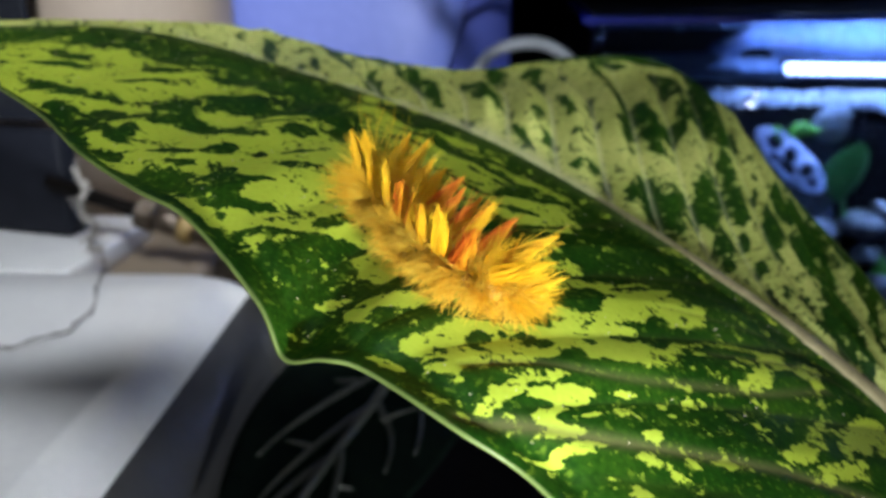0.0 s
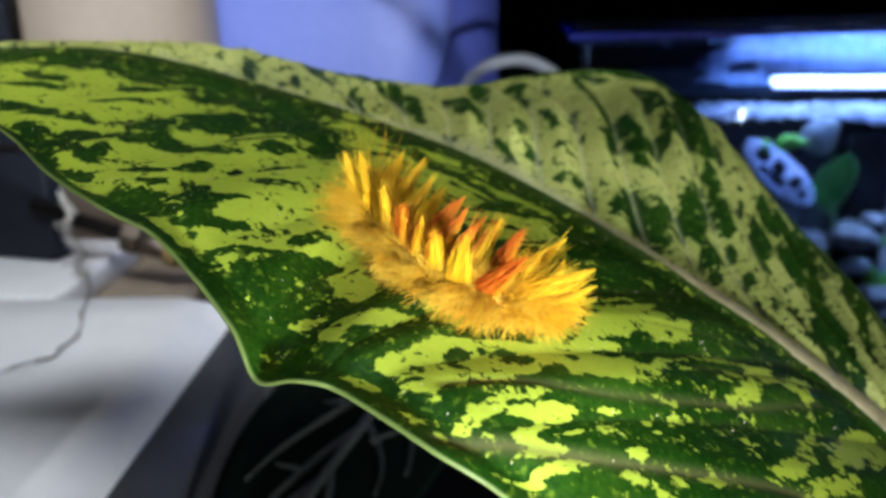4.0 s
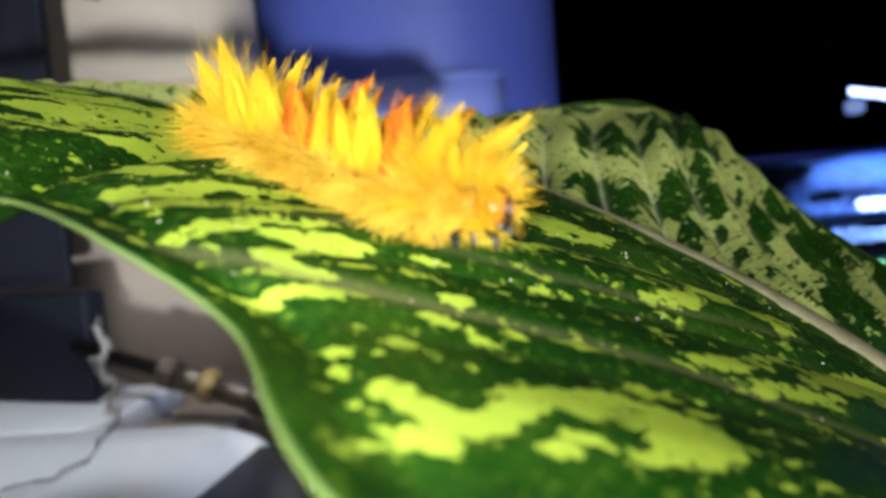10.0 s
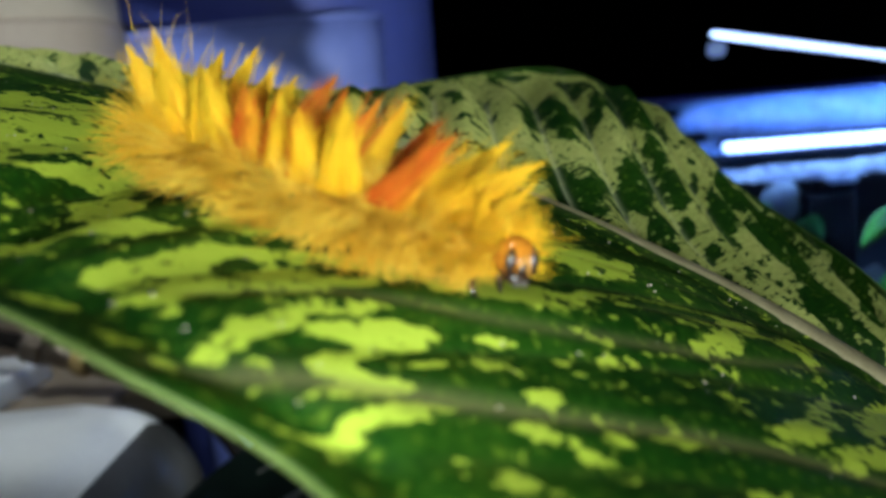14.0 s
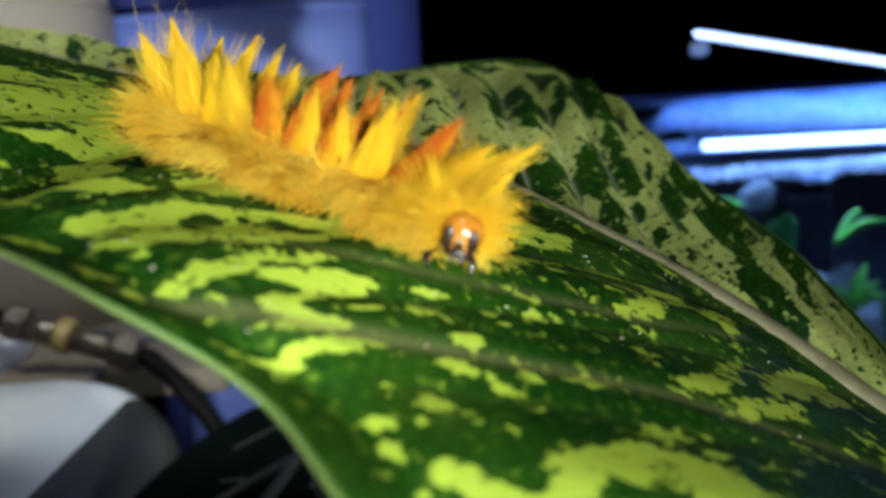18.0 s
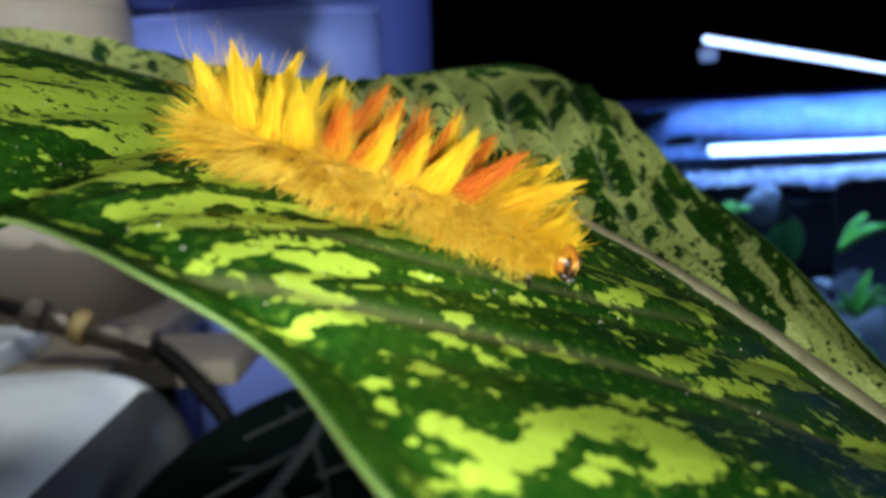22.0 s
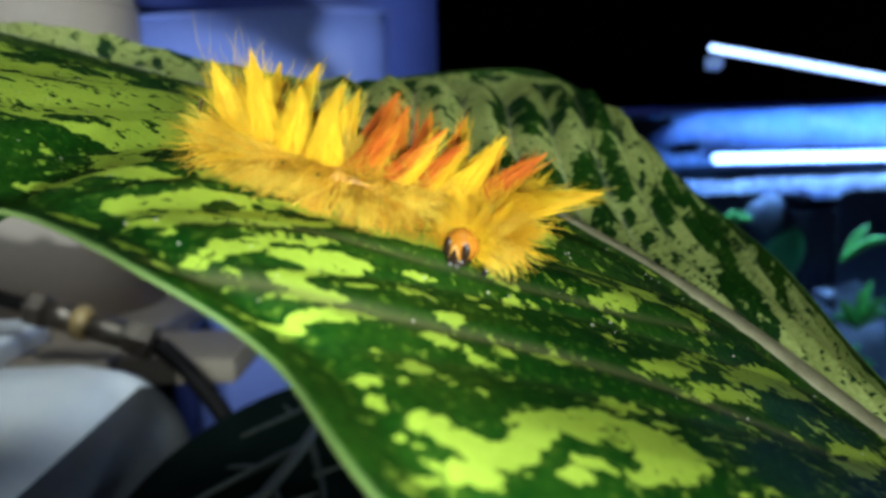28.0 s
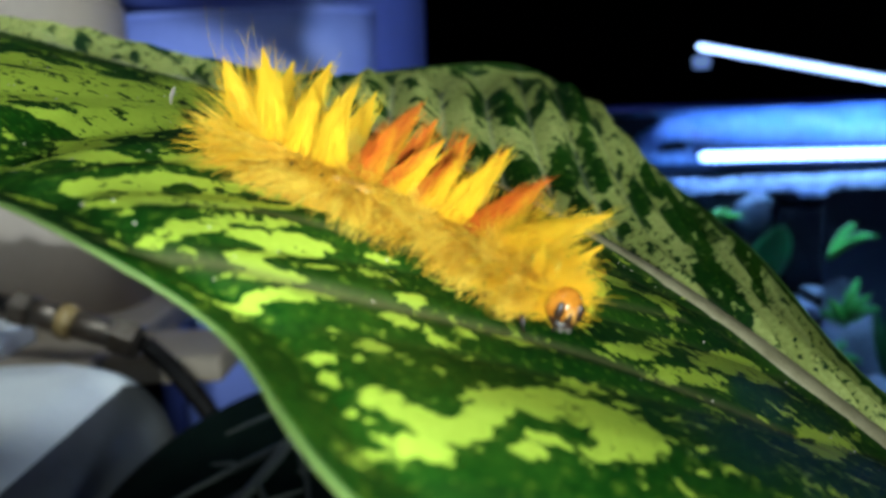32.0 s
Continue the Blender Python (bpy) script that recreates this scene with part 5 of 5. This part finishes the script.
def caterpillar():
    rng = np.random.default_rng(7)
    body = thing("caterpillar", *REST, "orange-yellow hairy caterpillar with red and yellow tufts on the leaf", "caterpillar")
    rings = []
    for n in range(PARTS - 1):
        slim = 0.72 if n == 0 else (0.88 if n in (1, PARTS - 2) else 1.0)
        bm = ball(0.020, 0.0156 * slim, 0.0152 * slim, (0, 0, 0), 24, 16)
        ring = part("body_segment", bm, SKIN, body)
        long = (0.036 if n == 0 else 0.0285) if n < 9 else (0.026, 0.024, 0.020)[n - 9]
        fuzz(ring, rng, 2300 if n < 10 else 1700, long, -0.35 if n == 0 else (0.05 if n == 9 else -0.05), slim, n == PARTS - 2)
        if n < len(TUFTS):
            *reds, tall, lean = TUFTS[n]
            for side, red in zip((-1, 1), reds):
                root = (0.0, side * 0.010, 0.012)
                high = tall * rng.uniform(0.88, 1.12)
                tip = (lean * high + rng.normal() * 0.004, side * (0.012 + high * rng.uniform(0.36, 0.6)), 0.015 + high)
                tuft(ring, rng, root, tip, 0.0165 if n < 4 else 0.0150, red, 560)
        else:
            for side in (-1, 1):
                tuft(ring, rng, (-0.004, side * 0.009, 0.013), (0.012, side * 0.028, 0.042), 0.006, 0.0, 50)
        if 3 <= n <= 10:
            part("back_spot", ball(0.0032, 0.0028, 0.002, (0.004, 0, 0.0172), 12, 8), CHALK, ring, "white back spot ringed black")
            part("spot_ring", ball(0.0052, 0.0046, 0.002, (0.004, 0, 0.0163), 12, 8), JET, ring)
        for side in (-1, 1):
            part("breathing_pore", ball(0.0014, 0.0012, 0.0014, (0.003, side * 0.0225 * slim, 0.003), 8, 6), JET, ring)
            if n in (2, 3, 4, 5) or n == 0:
                part("proleg", ball(0.007, 0.006, 0.012, (0, side * 0.010, -0.020), 10, 8), SKIN, ring)
            if n >= 9:
                v, f = tube([(0, side * 0.010, -0.014), (0.004, side * 0.016, -0.021), (0.008, side * 0.014, -0.029)], [0.0035, 0.0026, 0.001], 6)
                shaped("leg", v, f, JET, ring)
        rings.append(ring)
    # long loose hairs at the tail
    count = 16
    root = np.stack([rng.uniform(-0.02, 0.01, count), rng.uniform(-0.012, 0.012, count), np.full(count, 0.018)], 1)
    tip = root + np.stack([rng.uniform(-0.09, 0.0, count), rng.uniform(-0.04, 0.05, count), rng.uniform(0.035, 0.075, count)], 1)
    v, f, c, t = strands(rng, root, tip, 0.00035, np.zeros(count), np.full(count, 0.5), 0.25)
    shaped("long_hair", v, f, HAIR, rings[0], "long fine stray hairs", (("redness", c), ("shade", t)))
    # plumes that sweep back over the tail and up over the fore end
    for ring, lean, count, low, high in ((rings[0], -0.75, 260, 0.026, 0.056), (rings[1], -0.35, 260, 0.028, 0.054), (rings[9], 0.35, 260, 0.028, 0.054), (rings[10], 0.5, 300, 0.022, 0.048), (rings[11], 0.75, 150, 0.018, 0.036)):
        a = rng.uniform(-0.2, np.pi + 0.2, count) if ring is not rings[11] else rng.uniform(0.1, np.pi - 0.1, count)
        root = np.stack([rng.normal(size=count) * 0.006, 0.015 * np.cos(a), 0.0145 * np.sin(a)], 1)
        way = np.stack([np.full(count, lean), np.cos(a), np.sin(a) * 0.9 + 0.1], 1) + rng.normal(size=(count, 3)) * 0.25
        way /= np.linalg.norm(way, axis=1)[:, None]
        v, f, c, t = strands(rng, root, root + way * rng.uniform(low, high, count)[:, None], 0.0004, rng.uniform(0, 0.1, count), rng.uniform(0.2, 0.7, count), 0.12)
        shaped("hair_plume", v, f, HAIR, ring, "long soft yellow hair", (("redness", c), ("shade", t)))
    # the head
    skull = part("head", ball(0.0148, 0.0170, 0.0165, (0, 0, 0), 28, 20), HEAD, body, "glossy amber head with dark brown patches")
    part("frons", ball(0.003, 0.0042, 0.0068, (0.0130, 0, -0.0050), 16, 12), MASK, skull, "dark brown middle of the face")
    part("muzzle", ball(0.008, 0.0115, 0.0062, (0.0072, 0, -0.0128), 18, 12), MASK, skull, "dark brown muzzle")
    for side in (-1, 1):
        part("brow_patch", ball(0.0030, 0.0046, 0.0092, (0.0116, side * 0.0092, -0.0010), 16, 12), MASK, skull)
        v, f = tube([(0.0152, side * 0.0006, 0.0045), (0.0153, side * 0.0034, -0.0025), (0.0136, side * 0.0058, -0.0105)], [0.0013, 0.0017, 0.0012], 8)
        shaped("brow_line", v, f, AMBER, skull, "pale amber inverted v on the face")
        part("eye", ball(0.0018, 0.0018, 0.0018, (0.0085, side * 0.0140, -0.0095), 8, 6), JET, skull)
        part("jaw", ball(0.0035, 0.0032, 0.0030, (0.0130, side * 0.0034, -0.0165), 12, 8), PALP, skull, "pale grey mouthpart")
    count = 460
    a, b = rng.uniform(0, 2 * np.pi, count), rng.uniform(-0.2, 1.3, count)
    d = np.stack([-np.abs(np.sin(b)) * 0.6, np.cos(a), np.sin(a) * 0.8 + 0.25], 1)
    d /= np.linalg.norm(d, axis=1)[:, None]
    root = d * 0.0165
    tip = root + (d + rng.normal(size=(count, 3)) * 0.3 + (0.25, 0, 0)) * rng.uniform(0.008, 0.025, count)[:, None]
    tip[:, 2] = np.maximum(tip[:, 2], -0.016)
    v, f, c, t = strands(rng, root, tip, 0.0004, np.zeros(count), rng.uniform(0.2, 0.6, count), 0.15)
    shaped("face_hair", v, f, HAIR, skull, "", (("redness", c), ("shade", t)))
    for some in (skull, *skull.children):
        some.data.transform(Matrix.Scale(0.82, 4))
    return body, rings, skull


PALP = plain("pale_mouthpart", (0.05, 0.04, 0.03), (0.11, 0.095, 0.075), 900, 0.3, bump=0.1, depth=0.00005)
AMBER = plain("pale_amber_line", (0.40, 0.17, 0.02), (0.52, 0.25, 0.04), 900, 0.45, bump=0.1, depth=0.00005)
CATERPILLAR, RINGS, SKULL = caterpillar()


# ---- what moves: the caterpillar's line from tail to head, second by second ----
def spine_rows():
    return [
        (0, (-0.056, 1.096, 2.819), (-0.006, 1.016, 2.792), (0.035, 0.949, 2.774), (0.071, 0.903, 2.762), (0.113, 0.878, 2.749), (0.159, 0.916, 2.722)),
        (2, (-0.048, 1.097, 2.818), (0.005, 1.017, 2.789), (0.045, 0.952, 2.772), (0.083, 0.907, 2.760), (0.128, 0.890, 2.746), (0.185, 0.925, 2.723)),
        (4.5, (-0.035, 1.090, 2.815), (0.018, 1.014, 2.788), (0.063, 0.949, 2.769), (0.110, 0.907, 2.754), (0.162, 0.912, 2.738), (0.217, 0.950, 2.716)),
        (5.5, (-0.027, 1.068, 2.813), (0.024, 0.998, 2.787), (0.071, 0.942, 2.768), (0.117, 0.903, 2.753), (0.166, 0.907, 2.736), (0.213, 0.953, 2.711)),
        (6, (-0.023, 1.036, 2.795), (0.027, 0.974, 2.776), (0.073, 0.927, 2.763), (0.118, 0.893, 2.750), (0.171, 0.898, 2.732), (0.220, 0.942, 2.703)),
        (7, (0.003, 1.012, 2.790), (0.065, 0.960, 2.768), (0.123, 0.918, 2.748), (0.175, 0.881, 2.731), (0.207, 0.914, 2.718), (0.243, 0.858, 2.715)),
        (7.5, (0.006, 1.011, 2.791), (0.068, 0.962, 2.769), (0.125, 0.920, 2.750), (0.178, 0.887, 2.730), (0.218, 0.914, 2.715), (0.262, 0.864, 2.710)),
        (8, (0.005, 1.009, 2.793), (0.070, 0.962, 2.770), (0.131, 0.924, 2.749), (0.183, 0.896, 2.731), (0.230, 0.905, 2.713), (0.275, 0.853, 2.703)),
        (8.5, (0.006, 1.005, 2.791), (0.071, 0.959, 2.767), (0.132, 0.921, 2.745), (0.185, 0.895, 2.726), (0.234, 0.864, 2.711), (0.278, 0.804, 2.707)),
        (9, (0.001, 0.999, 2.793), (0.063, 0.953, 2.771), (0.123, 0.916, 2.751), (0.177, 0.891, 2.733), (0.229, 0.849, 2.724), (0.278, 0.793, 2.718)),
        (9.5, (-0.003, 0.991, 2.791), (0.063, 0.946, 2.764), (0.129, 0.906, 2.738), (0.189, 0.875, 2.718), (0.246, 0.837, 2.711), (0.295, 0.783, 2.721)),
        (10, (0.013, 1.004, 2.787), (0.081, 0.956, 2.758), (0.144, 0.910, 2.733), (0.199, 0.876, 2.712), (0.249, 0.845, 2.698), (0.296, 0.791, 2.691)),
        (10.5, (0.006, 1.018, 2.795), (0.071, 0.966, 2.768), (0.130, 0.919, 2.746), (0.180, 0.885, 2.727), (0.224, 0.874, 2.709), (0.267, 0.823, 2.708)),
        (11, (-0.007, 1.030, 2.804), (0.057, 0.975, 2.776), (0.115, 0.926, 2.753), (0.165, 0.888, 2.735), (0.207, 0.899, 2.718), (0.251, 0.851, 2.715)),
        (12, (-0.010, 1.051, 2.809), (0.054, 0.995, 2.780), (0.112, 0.942, 2.759), (0.164, 0.903, 2.739), (0.211, 0.929, 2.721), (0.263, 0.920, 2.713)),
        (13, (-0.005, 1.028, 2.795), (0.056, 0.971, 2.770), (0.113, 0.923, 2.752), (0.167, 0.892, 2.734), (0.215, 0.911, 2.717), (0.259, 0.856, 2.723)),
        (13.5, (-0.005, 1.030, 2.801), (0.054, 0.972, 2.774), (0.113, 0.923, 2.753), (0.167, 0.888, 2.733), (0.214, 0.903, 2.715), (0.255, 0.852, 2.709)),
        (14.5, (-0.011, 1.029, 2.802), (0.053, 0.972, 2.774), (0.114, 0.921, 2.751), (0.170, 0.884, 2.731), (0.219, 0.893, 2.712), (0.268, 0.883, 2.696)),
        (16.5, (0.010, 1.021, 2.796), (0.074, 0.971, 2.770), (0.137, 0.928, 2.747), (0.195, 0.902, 2.724), (0.250, 0.895, 2.701), (0.295, 0.850, 2.680)),
        (17.5, (0.014, 1.013, 2.793), (0.079, 0.964, 2.768), (0.141, 0.922, 2.744), (0.199, 0.902, 2.723), (0.250, 0.891, 2.700), (0.281, 0.830, 2.691)),
        (18, (0.015, 1.011, 2.793), (0.079, 0.961, 2.767), (0.141, 0.920, 2.744), (0.198, 0.902, 2.723), (0.248, 0.893, 2.702), (0.265, 0.825, 2.696)),
        (18.5, (0.013, 1.004, 2.794), (0.077, 0.955, 2.767), (0.139, 0.916, 2.744), (0.196, 0.898, 2.723), (0.247, 0.886, 2.699), (0.282, 0.827, 2.685)),
        (19, (0.016, 0.996, 2.789), (0.082, 0.949, 2.763), (0.146, 0.912, 2.741), (0.205, 0.895, 2.719), (0.257, 0.894, 2.697), (0.301, 0.844, 2.677)),
        (20, (0.020, 0.973, 2.782), (0.085, 0.929, 2.759), (0.149, 0.897, 2.738), (0.210, 0.882, 2.715), (0.265, 0.893, 2.691), (0.323, 0.884, 2.662)),
        (21.5, (0.038, 0.975, 2.781), (0.101, 0.934, 2.758), (0.164, 0.906, 2.737), (0.223, 0.899, 2.714), (0.286, 0.916, 2.686), (0.345, 0.907, 2.654)),
        (22.5, (0.041, 0.965, 2.777), (0.105, 0.928, 2.756), (0.168, 0.901, 2.734), (0.229, 0.898, 2.710), (0.294, 0.912, 2.681), (0.358, 0.903, 2.647)),
        (23, (0.044, 0.965, 2.776), (0.107, 0.925, 2.754), (0.173, 0.901, 2.732), (0.234, 0.897, 2.707), (0.299, 0.909, 2.678), (0.367, 0.899, 2.644)),
        (23.5, (0.045, 0.967, 2.778), (0.108, 0.927, 2.755), (0.172, 0.902, 2.733), (0.233, 0.898, 2.708), (0.299, 0.909, 2.683), (0.366, 0.899, 2.665)),
        (24.5, (0.043, 0.970, 2.778), (0.107, 0.930, 2.756), (0.172, 0.903, 2.732), (0.234, 0.905, 2.709), (0.298, 0.920, 2.686), (0.361, 0.910, 2.689)),
        (25, (0.044, 0.971, 2.780), (0.108, 0.932, 2.757), (0.174, 0.906, 2.733), (0.239, 0.910, 2.708), (0.306, 0.933, 2.681), (0.381, 0.925, 2.663)),
        (25.5, (0.042, 0.970, 2.780), (0.106, 0.932, 2.757), (0.171, 0.908, 2.735), (0.238, 0.911, 2.709), (0.305, 0.922, 2.676), (0.364, 0.912, 2.634)),
        (27.5, (0.057, 0.951, 2.772), (0.118, 0.910, 2.750), (0.179, 0.887, 2.728), (0.239, 0.913, 2.707), (0.308, 0.940, 2.681), (0.288, 0.872, 2.673)),
        (28, (0.060, 0.951, 2.771), (0.121, 0.909, 2.748), (0.182, 0.886, 2.727), (0.241, 0.913, 2.707), (0.305, 0.938, 2.683), (0.272, 0.872, 2.674)),
        (28.6, (0.058, 0.950, 2.772), (0.119, 0.907, 2.749), (0.180, 0.885, 2.728), (0.240, 0.910, 2.707), (0.300, 0.931, 2.683), (0.282, 0.860, 2.676)),
        (29.2, (0.061, 0.948, 2.770), (0.121, 0.905, 2.747), (0.182, 0.882, 2.726), (0.241, 0.903, 2.704), (0.301, 0.906, 2.676), (0.316, 0.838, 2.659)),
        (30, (0.071, 0.949, 2.768), (0.131, 0.907, 2.746), (0.191, 0.885, 2.724), (0.252, 0.899, 2.699), (0.308, 0.881, 2.667), (0.336, 0.817, 2.644)),
        (31, (0.082, 0.946, 2.766), (0.141, 0.905, 2.742), (0.201, 0.884, 2.720), (0.261, 0.892, 2.694), (0.316, 0.866, 2.660), (0.356, 0.812, 2.633)),
        (32, (0.102, 0.938, 2.757), (0.160, 0.897, 2.734), (0.217, 0.873, 2.711), (0.274, 0.874, 2.683), (0.330, 0.857, 2.650), (0.370, 0.803, 2.625)),
    ]


def face_rows():
    """Which way the face looks, second by second."""
    return [
        (0, 0.92, 0.1, -0.35), (6, 0.93, -0.05, -0.3), (7, 0.97, 0.1, -0.2), (9, 0.98, 0.12, -0.15), (12.2, 0.97, 0.0, -0.1), (13, 0.8, -0.5, -0.1), (14, 0.38, -0.92, -0.12),
        (17, 0.34, -0.93, -0.15), (18, -0.15, -0.97, -0.2), (18.5, 0.15, -0.96, -0.2), (19, 0.3, -0.92, -0.2), (20, 0.55, -0.8, -0.25), (22.5, 0.8, -0.5, -0.3), (24.5, 0.97, -0.05, 0.15),
        (25.5, 0.6, -0.7, -0.3), (27.5, -0.2, -0.95, -0.2), (28, -0.45, -0.85, -0.2), (28.6, -0.2, -0.95, -0.2), (29.2, 0.2, -0.95, -0.2), (32, 0.3, -0.9, -0.3),
    ]


def motions():
    rows = spine_rows()
    faces = np.array(face_rows())
    rest = Matrix.Translation(Vector(REST.tolist()) * DM).inverted()
    poses = [[] for _ in range(PARTS)]
    for t, *points in rows:
        fine = spline(points, np.linspace(0, 1, 240))
        run = np.r_[0, np.cumsum(np.linalg.norm(np.diff(fine, axis=0), axis=1))]
        stop = (0.15 + 0.85 * np.arange(PARTS) / (PARTS - 1)) * run[-1]
        stop[-1] = run[-1]
        place = np.stack([np.interp(stop, run, fine[:, k]) for k in range(3)], 1)
        ahead = np.gradient(place, axis=0)
        ahead[-1] = [np.interp(t, faces[:, 0], faces[:, k]) for k in (1, 2, 3)]
        for n in range(PARTS):
            x = Vector(ahead[n]).normalized()
            up = Vector((0.28, -0.12, 0.95))
            y = up.cross(x).normalized()
            z = x.cross(y)
            m = Matrix((x, y, z)).transposed().to_4x4()
            m.translation = (Vector(place[n]) + (x * -0.003 if n == PARTS - 1 else Vector())) * DM
            poses[n].append((t, rest @ m))
    for n, ring in enumerate(RINGS):
        walk(ring, poses[n])
    walk(SKULL, poses[-1])


motions()
